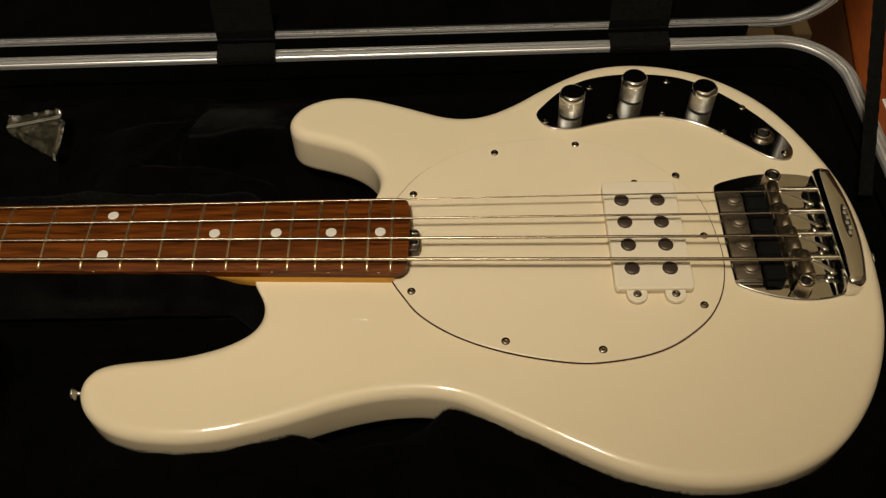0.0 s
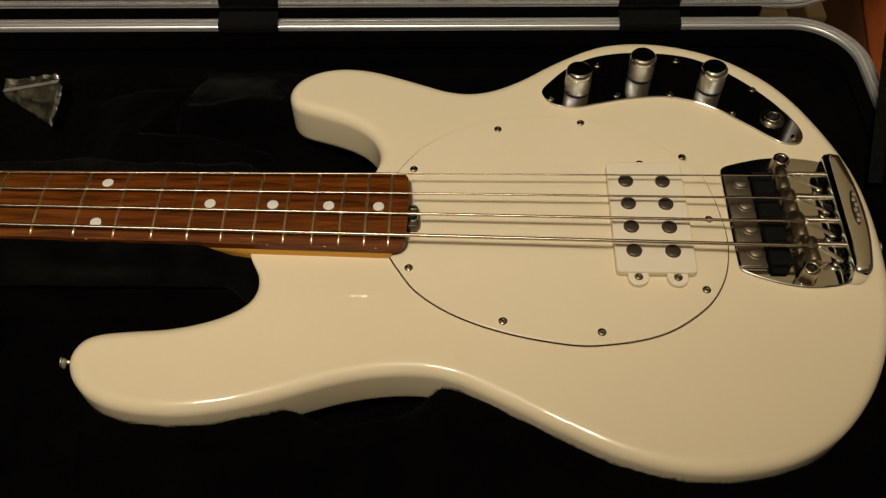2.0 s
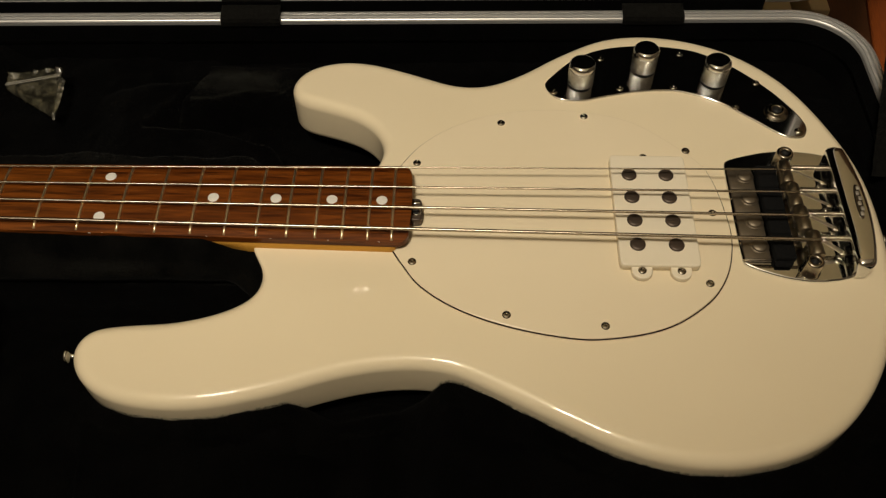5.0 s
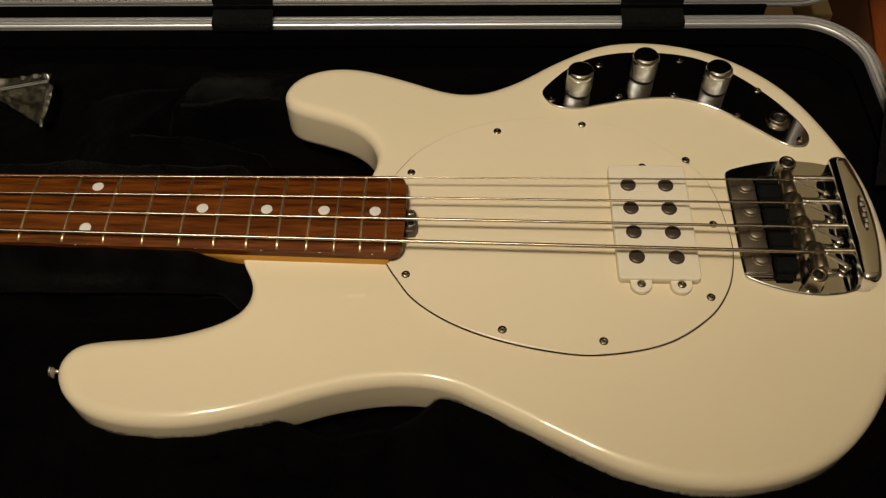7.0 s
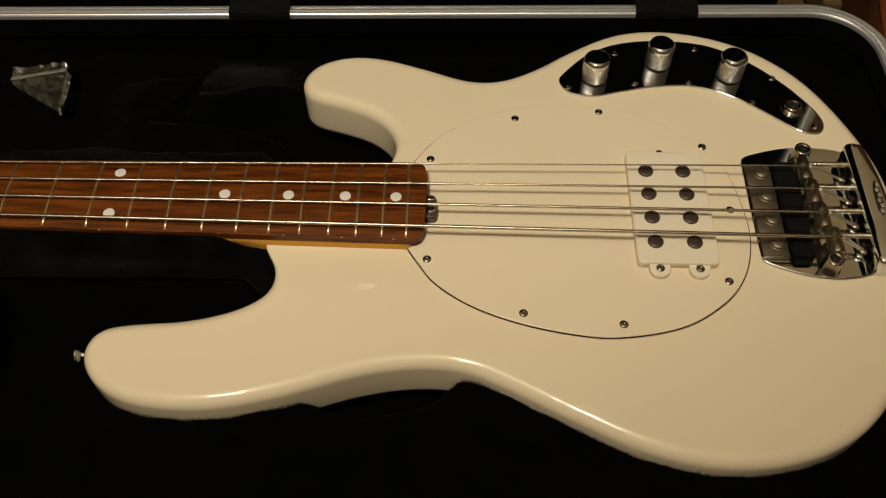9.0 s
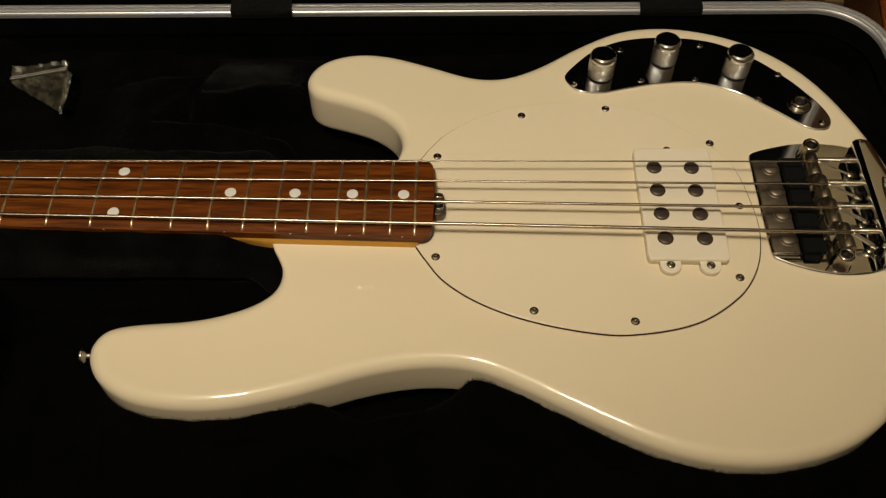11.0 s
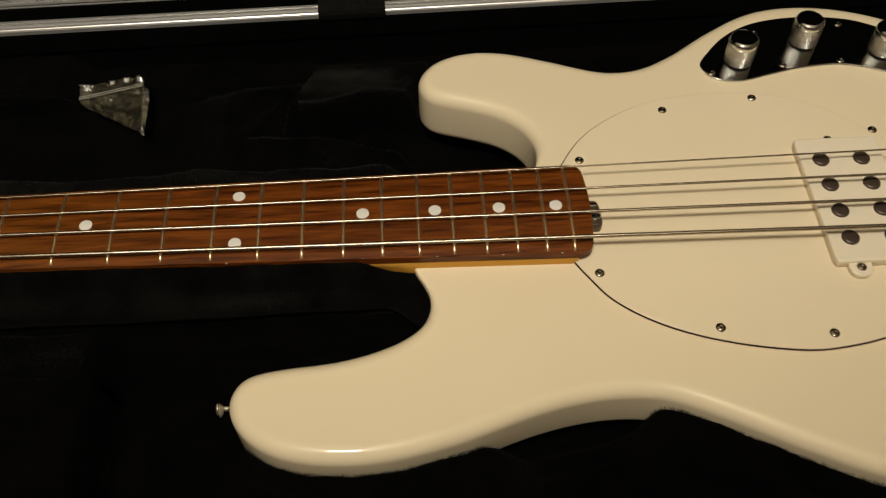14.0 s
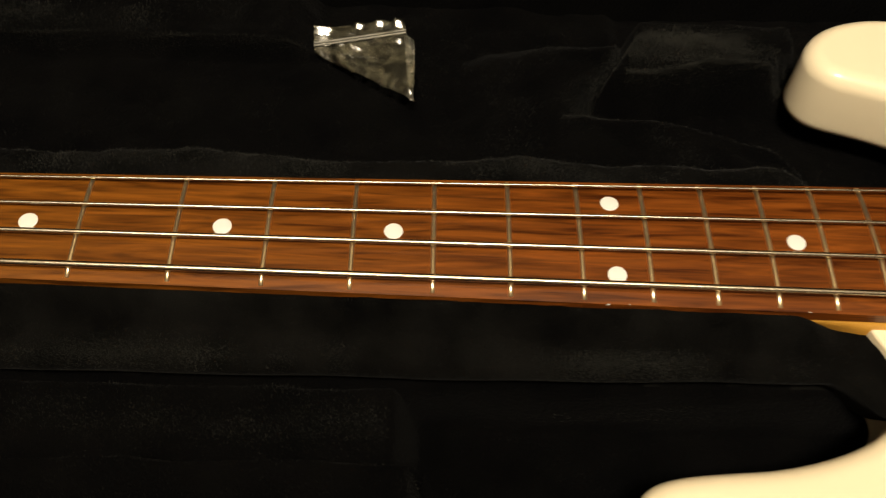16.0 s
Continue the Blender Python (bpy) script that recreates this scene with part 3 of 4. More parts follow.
# ---- strings
SADDLE_X = (0.8665, 0.8685, 0.8702, 0.8740)
STRING_Y = [0.0295 - 0.0192 * k for k in range(4)]
NUT_Y = (0.0170, 0.0060, -0.0050, -0.0172)
STRING_R = (0.00054, 0.00076, 0.00098, 0.00122)
for k in range(4):
    sx = SADDLE_X[k]
    z1 = 0.1414 + STRING_R[k]
    y0, y1 = NUT_Y[k], STRING_Y[k]
    pts = [(sx * i / 60, y0 + (y1 - y0) * i / 60, board_z(y0) + 0.0016 + STRING_R[k] + (z1 - board_z(y0) - 0.0016 - STRING_R[k]) * i / 60) for i in range(61)]
    pts.append((sx + 0.0012, y1, z1 - 0.0004))
    string = part("string", tube(pts, STRING_R[k], 10), STRING, bass, "nickel wound bass string")
    drop = [(sx + 0.0010 + (0.890 - sx) * i / 8, y1 - 0.0016 * i / 8, z1 - 0.0003 - 0.0105 * i / 8) for i in range(9)]
    # paler than the string itself: its glint is put into the colour
    part("string_end", tube(drop, STRING_R[k] + 0.0001, 10), STRING_END, string, "end of the string in a brighter, lit tone")

# ---- bridge
BASE = [(0.8290, -0.0345), (0.8290, 0.0450), (0.8305, 0.0485), (0.8345, 0.0508), (0.846, 0.0545), (0.858, 0.0575), (0.868, 0.0588), (0.880, 0.0588), (0.892, 0.0575), (0.9015, 0.0550), (0.9035, 0.052),
        (0.9035, -0.0420), (0.897, -0.0445), (0.889, -0.0472), (0.878, -0.0488), (0.868, -0.0488), (0.854, -0.0465), (0.8395, -0.0415), (0.8310, -0.0372)]
bridge = part("bridge", slab(bmesh.new(), relaxed(polygon(BASE, 5), 3), [(0, TOP), (0, TOP + 0.0014), (0.0003, TOP + 0.0019), (0.0009, TOP + 0.0022)]), CHROME, bass, "chrome bridge with four saddles and foam mutes", smooth=False)


def tail_back(y):
    return 0.9122 - 0.0066 * ((y - 0.003) / 0.049) ** 2


bm = bmesh.new()
rows = []
for i in range(41):
    y = -0.0455 + 0.0965 * i / 40
    end = min(y + 0.0455, 0.0510 - y)
    low = 0.0016 * (1 - math.sqrt(max(0.0, 1 - (1 - clamp(end / 0.0022)) ** 2)))
    back = tail_back(y) - low
    section = [(0.8957 + low, TOP + 0.0018), (0.8948 + low, 0.1362), (0.8947 + low, 0.1382), (0.8949 + low, 0.1397), (0.8956 + low, 0.1408), (0.8970, 0.1414), (0.8988, 0.1417), (back - 0.0030, 0.1421),
               (back - 0.0014, 0.1418), (back - 0.0004, 0.1409), (back, 0.1396), (back, 0.1372), (back - 0.0010, TOP + 0.0018)]
    rows.append([bm.verts.new((x, y, z - low * (z - TOP) / 0.017)) for x, z in section])
for lo, hi in zip(rows, rows[1:]):
    for i in range(len(lo)):
        bm.faces.new((lo[i], lo[(i + 1) % len(lo)], hi[(i + 1) % len(lo)], hi[i]))
bm.faces.new(rows[0])
bm.faces.new(rows[-1][::-1])
part("tail_block", bm, CHROME, bridge, "raised chrome bridge tail with a curved back")


def barrel(r, half):
    """A saddle barrel with chamfered ends and a shallow groove for the string."""
    profile = [(r * 0.35, -half), (r * 0.94, -half), (r, -half + 0.0004), (r, -0.0018), (r - 0.0004, -0.0008), (r - 0.0004, 0.0008), (r, 0.0018), (r, half - 0.0004), (r * 0.94, half), (r * 0.35, half)]
    return finish(turned(profile, 36, axis="Y"), SADDLE, "saddle")


BARREL = barrel(0.0047, 0.0091)
for k in range(4):
    y, sx = STRING_Y[k], SADDLE_X[k]
    saddle = new("saddle", BARREL)
    saddle.location, saddle.parent = (sx - 0.0016, y - 0.0004, 0.1372), bridge
    tagged(saddle, "chrome barrel saddle")
    for e in (-1, 1):
        part("height_screw", turned([(0.0014, 0), (0.0014, 0.0130), (0.0011, 0.0134), (0.0006, 0.0130)], 12, at=(sx - 0.0016, y + e * 0.0066, TOP + 0.002)), DULL, bridge)
    turns = 16
    profile = []
    length = 0.8962 - sx - 0.0022
    for i in range(turns * 4 + 1):
        profile.append(((0.0011, 0.0016, 0.0020, 0.0016)[i % 4], length * i / (turns * 4)))
    part("long_screw", turned(profile, 18, axis="X", at=(sx + 0.0022, y + 0.0045, 0.1384)), THREAD, bridge, "threaded adjustment screw")
    part("string_stop", turned([(0.0028, 0), (0.0030, 0.0005), (0.0030, 0.0042), (0.0026, 0.0050), (0.0012, 0.0053)], 20, at=(0.8915, y - 0.0016, TOP + 0.0021)), SATIN, bridge)
    part("mute_plate", block(0.8305, 0.8468, y - 0.0063, y + 0.0121, TOP + 0.0024, TOP + 0.0036, 0.0004), DULL_MIRROR, bridge)
    part("mute_washer", turned([(0.0062, 0), (0.0062, 0.0004), (0.0058, 0.0007), (0.0030, 0.0007)], 28, at=(0.8410, y + 0.0045, TOP + 0.0036)), DULL_MIRROR, bridge)
    part("mute_screw", turned([(0.0052, 0), (0.0052, 0.0006), (0.0049, 0.0011), (0.0040, 0.0016), (0.0024, 0.0020), (0.0002, 0.0021)], 28, at=(0.8410, y + 0.0045, TOP + 0.0042)), DULL_MIRROR, bridge, "domed mute screw")
    part("mute_pad", block(0.8482, 0.8618, y - 0.0074, y + 0.0112, TOP + 0.0024, 0.1330, 0.0012), FOAM, bridge, "black foam string mute")
part("mute_tab", block(0.8482, 0.8590, -0.0395, -0.0358, TOP + 0.0024, 0.1305, 0.0012), FOAM, bridge, "rounded end of the foam mute")
part("tray_edge", block(0.8303, 0.8475, -0.0350, -0.0338, TOP + 0.0022, TOP + 0.0046, 0.0005), CHROME, bridge)
for x, y in ((0.8680, 0.0470), (0.8695, -0.0415)):
    part("bolt", turned([(0.0066, 0), (0.0066, 0.0010), (0.0056, 0.0016), (0.0056, 0.0112), (0.0050, 0.0121), (0.0030, 0.0121), (0.0027, 0.0112), (0.0027, 0.0070), (0.0002, 0.0068)], 28, at=(x, y, TOP + 0.0022)), SATIN, bridge, "tall chrome socket bolt")
    part("socket", turned([(0.0026, 0.0), (0.0026, 0.0030)], 6, at=(x, y, TOP + 0.0095)), DARK, bridge)
part("emblem_base", slab(bmesh.new(), [Vector((0.9056 + 0.0022 * math.cos(a) + 0.0006 * math.sin(a), 0.0035 + 0.0140 * math.sin(a))) for a in [2 * math.pi * i / 32 for i in range(32)]], [(0, 0.1412), (0, 0.1423), (0.0003, 0.1424)]), DARKSTEEL, bridge)
for i in range(6):
    part("emblem_bar", block(0.9040 + 0.0009 * (i % 2) + 0.0002 * i, 0.9062 + 0.0009 * (i % 2) + 0.0002 * i, -0.0085 + 0.0042 * i, -0.0055 + 0.0042 * i, 0.1420, 0.1434, 0.0005), BRIGHT, bridge)


def strap_button(x, y, z, direction):
    ob = part("strap_button", turned([(0.0042, 0), (0.0040, 0.0012), (0.0024, 0.0030), (0.0022, 0.0062), (0.0034, 0.0078), (0.0055, 0.0085), (0.0055, 0.0098), (0.0040, 0.0108), (0.0002, 0.0110)], 24, axis="X"), CHROME, bass, "chrome strap button")
    ob.location, ob.rotation_euler = (x, y, z), (0, 0, direction)
    return ob


strap_button(0.4225, -0.1040, 0.113, math.pi)
strap_button(0.9235, -0.002, 0.106, 0.0)

# ---------------------------------------------------------------- case
CASE = pose(0.6, 0.2055, 0, 0, 0, 1.6)
FRONT, LEFT, RIGHT = -0.42, -0.90, 0.3605


def rounded_rect(x0, x1, y0, y1, r, seg=14):
    pts = []
    for cx, cy, a0 in ((x1 - r, y1 - r, 0), (x0 + r, y1 - r, 90), (x0 + r, y0 + r, 180), (x1 - r, y0 + r, 270)):
        pts += [Vector((cx + r * math.cos(radians(a0 + 90 * i / seg)), cy + r * math.sin(radians(a0 + 90 * i / seg)))) for i in range(seg + 1)]
    return pts


RIM_SECTION = [(-0.0012, -0.0060), (-0.0012, -0.0024), (-0.0006, -0.0014), (0.0, -0.0010), (0.0004, 0.0), (0.0021, 0.0005), (0.0024, -0.0030), (0.0036, -0.0030), (0.0039, 0.0006), (0.0054, 0.0006), (0.0057, -0.0030),
               (0.0069, -0.0030), (0.0072, 0.0), (0.0088, -0.0008), (0.0092, -0.003), (0.0092, -0.010)]
LID_SECTION = [(0.0, -0.006)] + RIM_SECTION[3:]
RIM_Z = 0.1145


def rim_path(pts, to3, up):
    n = len(pts)
    path = []
    for i, p in enumerate(pts):
        t = (pts[(i + 1) % n] - pts[i - 1]).normalized()
        path.append((to3(p), to3(Vector((p.x + t.y, p.y - t.x))) - to3(p), up))
    return path


case = thing("hard_case", "open black hard case with aluminium rims and plush lining", "instrument case", place=CASE)
base_curve = rounded_rect(LEFT, RIGHT, FRONT, 0.0, 0.046)
part("base_rim", sweep(rim_path(base_curve, lambda p: Vector((p.x, p.y, RIM_Z)), Vector((0, 0, 1))), RIM_SECTION), ALUMINIUM, case, "ribbed aluminium rim of the base", smooth=False)
LID_Y, LID_Z = 0.0145, 0.1250
LID_H = -FRONT


def lid_at(p):
    return Vector((p.x, LID_Y, LID_Z + p.y))


lid_curve = rounded_rect(LEFT, RIGHT, 0.0, LID_H, 0.046)
part("lid_rim", sweep(rim_path(lid_curve, lid_at, Vector((0, -1, 0))), LID_SECTION), ALUMINIUM, case, "ribbed aluminium rim of the lid", smooth=False)


def shell(curve, to3, depth, name, label):
    """An open tray with a rounded floor edge."""
    bm = bmesh.new()
    rings = [(0.0005, -0.009), (0.0005, -0.003), (0.004, 0.010), (-0.006, 0.012), (-0.008, depth * 0.5), (-0.006, depth - 0.02), (0.004, depth - 0.006), (0.02, depth)]
    loops = []
    for d, h in rings:
        loops.append([bm.verts.new(to3(q, h)) for q in inset(curve, d)])
    n = len(curve)
    for lo, hi in zip(loops, loops[1:]):
        for i in range(n):
            bm.faces.new((lo[i], lo[(i + 1) % n], hi[(i + 1) % n], hi[i]))
    bm.faces.new(loops[-1])
    return part(name, bm, SHELL, case, label)


shell(base_curve, lambda p, h: Vector((p.x, p.y, RIM_Z - 0.012 - h)), RIM_Z - 0.013, "base_shell", "black moulded case base")
shell(lid_curve, lambda p, h: Vector((p.x, LID_Y + 0.012 + h, LID_Z + p.y)), 0.075, "lid_shell", "black moulded case lid")

# lid lining: a soft tray inside the lid
bm = bmesh.new()
inner = inset(lid_curve, 0.0015)
loops = []
for d, h in ((0.0, 0.004), (0.002, 0.012), (0.004, 0.045), (0.012, 0.056), (0.03, 0.059)):
    loops.append([bm.verts.new((q.x + 0.0015 * noise.noise((q.x * 30, q.y * 30, h * 40)), LID_Y + h, LID_Z + q.y)) for q in inset(inner, d)])
for lo, hi in zip(loops, loops[1:]):
    for i in range(len(inner)):
        bm.faces.new((lo[i], lo[(i + 1) % len(inner)], hi[(i + 1) % len(inner)], hi[i]))
bm.faces.new(loops[-1])
part("lid_lining", bm, PLUSH, case, "black plush lid lining")

part("hinge_strip", block(LEFT + 0.06, 0.293, 0.0112, 0.0138, RIM_Z - 0.020, LID_Z - 0.004, 0.0008), PLUSH, case, "black strip along the hinge", smooth=False)

def pillow(w, h, r):
    """A small plate with a gently domed face towards -y."""
    bm = bmesh.new()
    grid = [[bm.verts.new((w * (i / 5 - 1), 0.0010 - math.sqrt(r * r - (w * (i / 5 - 1)) ** 2 - (h * (j / 4 - 1)) ** 2) + r - 0.0020, h * (j / 4 - 1))) for j in range(9)] for i in range(11)]
    for i in range(10):
        for j in range(8):
            bm.faces.new((grid[i][j], grid[i + 1][j], grid[i + 1][j + 1], grid[i][j + 1]))
    bmesh.ops.solidify(bm, geom=bm.faces[:], thickness=0.0010)
    return bm


# latch tongue at the middle of the lid's free edge
latch = part("latch", block(-0.086, -0.046, LID_Y - 0.0030, LID_Y + 0.010, LID_Z + LID_H + 0.001, LID_Z + LID_H + 0.030, 0.0015), SHELL, case, "black latch plate")
for x in (-0.0690, -0.0568):
    tongue = part("latch_tongue", pillow(0.0048, 0.0026, 0.085), CHROME, latch, "bright steel tongue")
    tongue.matrix_local = pose(x, LID_Y - 0.0040, LID_Z + LID_H + 0.0050, 0, 0, -3.6)

# unseen strip, added to keep the rim's reflection off the body
part("rim_cover", block(LEFT + 0.05, RIGHT - 0.05, LID_Y - 0.0022, LID_Y - 0.0008, LID_Z + LID_H - 0.001, LID_Z + LID_H + 0.0096, 0.0004), FOAM, case, "added black strip hiding the lid's upper rim", smooth=False)

# hinge tabs of webbing over both rims
for x0, x1 in ((-0.1435, -0.0960), (0.1775, 0.2270)):
    bm = bmesh.new()
    prof = [(-0.0022, RIM_Z - 0.0060), (-0.0022, RIM_Z - 0.0020), (-0.0012, RIM_Z + 0.0010), (0.004, RIM_Z + 0.0022), (0.010, RIM_Z + 0.0028), (0.0135, RIM_Z + 0.0040),
            (0.0150, LID_Z - 0.004), (0.0148, LID_Z - 0.0005), (0.0148, LID_Z + 0.004), (0.0175, LID_Z + 0.012), (0.022, LID_Z + 0.030)]
    rows = [[bm.verts.new((x0 + (x1 - x0) * i / 24, y - 0.0012, z + 0.0008 + 0.0002 * (i % 2))) for i in range(25)] for y, z in prof]
    for lo, hi in zip(rows, rows[1:]):
        for i in range(24):
            bm.faces.new((lo[i], lo[i + 1], hi[i + 1], hi[i]))
    bmesh.ops.solidify(bm, geom=bm.faces[:], thickness=0.0012)
    part("hinge_tab", bm, WEBBING, case, "black woven webbing hinge tab", smooth=False)

# ---------------------------------------------------------------- plush lining of the base
OUT_N = [(p.x, p.y) for p in OUTLINE[::2]]
OX = np.array([p[0] for p in OUT_N])
OY = np.array([p[1] for p in OUT_N])


def inside(x, y):
    ax, ay = OX, OY
    bx, by = np.roll(OX, -1), np.roll(OY, -1)
    cross = ((ay > y) != (by > y)) & (x < (bx - ax) * (y - ay) / (by - ay + 1e-12) + ax)
    return bool(np.count_nonzero(cross) % 2)


def body_distance(x, y):
    d = float(np.sqrt(np.min((OX - x) ** 2 + (OY - y) ** 2)))
    return -d if inside(x, y) else d


PAD = 0.117


def strip_edge(x):
    """Far edge of the raised strip along the neck."""
    return 0.0575 + 0.003 * noise.noise((x * 22, 0.0, 2.5)) - 0.022 * ease(0.496, 0.528, x) ** 1.5


def shelf_edge(x):
    """The curved edge of the plush where it drops into the hollow for the upper horn."""
    return 0.1005 - 0.016 * ease(0.447, 0.520, x) - 0.030 * ease(0.503, 0.533, x) ** 1.6


def shelf_side(y):
    """The slanting end of that hollow."""
    return 0.416 + 0.033 * clamp((y - 0.100) / 0.051) ** 0.9


def lining_height(x, y):
    """Height of the plush: a floor, pads beside the neck, lids of the small compartments."""
    z = 0.070
    near_pad = ease(-0.052, -0.046, y) * (1 - ease(0.526, 0.534, x)) * (1 - ease(-0.016, -0.010, y))
    z = max(z, 0.070 + 0.034 * near_pad)
    z = max(z, 0.070 + 0.036 * (1 - ease(0.336, 0.348, x)) * (1 - ease(-0.050, -0.046, y)))
    far_edge = strip_edge(x)
    far_pad = (1 - ease(far_edge - 0.004, far_edge + 0.003, y)) * ease(0.010, 0.016, y) * (1 - ease(0.522, 0.536, x))
    z = max(z, 0.070 + (PAD - 0.070) * far_pad)
    shelf = max((1 - ease(shelf_edge(x) - 0.005, shelf_edge(x) + 0.002, y)) * (1 - ease(0.524, 0.533, x)), (1 - ease(-0.005, 0.003, x - shelf_side(y))) * (1 - 0.9 * ease(0.140, 0.172, y))) * ease(0.03, 0.05, y)
    z = max(z, 0.070 + (0.004 + 0.026 * ease(0.345, 0.415, x)) * shelf)
    pocket = (1 - ease(0.342, 0.351, x)) * (1 - ease(-0.084, -0.0805, y))
    z = max(z, 0.070 + (PAD - 0.070) * pocket + 0.002 * ease(-0.095, -0.084, y) * pocket)
    z = max(z, 0.070 + 0.007 * (1 - ease(0.395, 0.425, x)) * ease(0.05, 0.06, y))
    z = max(z, 0.070 + 0.021 * ease(0.147, 0.151, y) * (1 - ease(0.272, 0.300, x)))
    z = max(z, 0.070 + 0.033 * ease(-0.004, 0.006, x - shelf_side(y)) * (1 - ease(0.530, 0.545, x)) * ease(-0.004, 0.003, y - band_front(x)) * (1 - ease(0.158, 0.172, y)))
    return z


def band_front(x):
    """Front edge of the plush ridge behind the upper horn's hollow."""
    return 0.1205 + 0.008 * ease(0.455, 0.492, x) - 0.003 * ease(0.50, 0.525, x) + 0.0015 * noise.noise((x * 60, 0.0, 6.5))


def lip_height(x):
    """How high the plush rises against the near side of the body."""
    h = 0.1100 - 0.0275 * ease(0.545, 0.580, x) + 0.0315 * ease(0.606, 0.650, x) - 0.0005 * ease(0.68, 0.72, x) - 0.002 * ease(0.82, 0.88, x)
    return h


NX, NY = 480, 230
RIM_R = 0.046


def in_rim(px, py):
    """Draws points in the corners back inside the rounded rim."""
    cx, cy = clamp(px, LEFT + RIM_R, RIGHT - RIM_R), clamp(py, FRONT + RIM_R, -RIM_R)
    far = math.hypot(px - cx, py - cy)
    if px != cx and py != cy and far > RIM_R - 0.0004:
        k = (RIM_R - 0.0004) / far
        return cx + (px - cx) * k, cy + (py - cy) * k
    return px, py


def pad_z(x, y):
    """Top of the soft pad along the near side of the neck."""
    front = -0.0495 + 0.0015 * ease(0.40, 0.46, x) - 0.0155 * ease(0.500, 0.526, x) + 0.0012 * noise.noise((x * 24, 0.0, 8.0))
    if y < front or y > -0.012 or x > 0.536:
        return 0.0
    edge = y - front
    round_off = 0.005 * (1 - math.sqrt(max(0.0, 1 - (1 - clamp(edge / 0.005)) ** 2)))
    hug = 0.0112 * ease(half_width(x) + 0.011, half_width(x) + 0.001, -y) * (1 - ease(0.484, 0.506, x))
    rise = 0.003 * ease(-0.052, -0.034, y)
    wave = 0.0011 * noise.noise((x * 38, y * 38, 1.3)) + 0.0006 * noise.noise((x * 130, y * 130, 4.1))
    return 0.1195 + rise + hug - round_off + wave - 0.0015 * ease(0.50, 0.52, x)


heights = np.zeros((NX + 1, NY + 1))
verts, faces = [], []
for i in range(NX + 1):
    for j in range(NY + 1):
        px = -0.62 + (RIGHT - 0.002 + 0.62) * (i / NX) if i else LEFT + 0.002
        py = FRONT + 0.0004 + (-FRONT - 0.0008) * j / NY
        px, py = in_rim(px, py)
        w = CASE @ Vector((px, py, 0))
        d = body_distance(w.x, w.y)
        z = lining_height(w.x, w.y)
        in_cutaway = -0.066 < w.y < -0.020 and w.x < 0.535
        if d < 0.012 and not in_cutaway:
            z = min(z, 0.0836 + max(0.0, z - 0.0836) * ease(0.001, 0.012, d))
        if w.y < -0.08 and w.x > 0.43 and d > 0:
            z = max(z, 0.076 + (lip_height(w.x) - 0.079) * ease(0.006, 0.012, d) - 0.012 * ease(0.012, 0.06, d))
        z += 0.0022 * noise.noise((w.x * 35, w.y * 35, 1.3)) + 0.0012 * noise.noise((w.x * 120, w.y * 120, 4.1))
        if d < 0.001:
            z = min(z, 0.0838)
        heights[i, j] = z
        verts.append((px, py, z))
for i in range(NX):
    for j in range(NY):
        a = i * (NY + 1) + j
        faces.append((a, a + NY + 1, a + NY + 2, a + 1))
me = bpy.data.meshes.new("base_lining")
me.from_pydata(verts, [], faces)
me.materials.append(PLUSH)
me.materials.append(PAD_PLUSH)
# pad tops take the paler plush: lamp light put into their colour
for poly in me.polygons:
    q = CASE @ poly.center
    poly.material_index = 1 if poly.center.z > 0.104 and q.x < 0.56 and -0.045 < q.y < 0.066 else 0
me.shade_smooth()
bm = bmesh.new()
rows = [[bm.verts.new((q.x, q.y, z)) for q in inset(base_curve, d)] for d, z in ((0.0013, RIM_Z - 0.0052), (0.0020, RIM_Z - 0.0062), (0.0030, RIM_Z - 0.012), (0.0036, RIM_Z - 0.025), (0.0042, 0.060))]
for lo, hi in zip(rows, rows[1:]):
    for i in range(len(lo)):
        bm.faces.new((lo[i], lo[(i + 1) % len(lo)], hi[(i + 1) % len(lo)], hi[i]))
part("side_lining", bm, PLUSH, case, "black plush up the inner sides")
lining = tagged(new("base_lining", me), "black plush lining with neck pads and pockets")
lining.parent = case

bm = bmesh.new()
rows = []
for i in range(409):
    x = -0.28 + 0.816 * i / 408
    front = -0.0495 + 0.0015 * ease(0.40, 0.46, x) - 0.0155 * ease(0.500, 0.526, x) + 0.0012 * noise.noise((x * 24, 0.0, 8.0))
    ys = [front + 0.00002 + 0.005 * (k / 8) ** 1.8 for k in range(9)]
    ys += [ys[-1] + (-0.0125 - ys[-1]) * k / 20 for k in range(1, 21)]
    rows.append([bm.verts.new((x, front + 0.010, 0.094)), bm.verts.new((x, front + 0.0022, 0.1095))] + [bm.verts.new((x, y, pad_z(x, y))) for y in ys] + [bm.verts.new((x, -0.0122, 0.094))])
for lo, hi in zip(rows, rows[1:]):
    for k in range(len(lo) - 1):
        bm.faces.new((lo[k], lo[k + 1], hi[k + 1], hi[k]))
bm.faces.new(rows[0])
bm.faces.new(rows[-1][::-1])
pad = part("neck_pad", bm, PAD_PLUSH, case, "black plush pad beside the neck")
pad.matrix_parent_inverse = CASE.inverted()

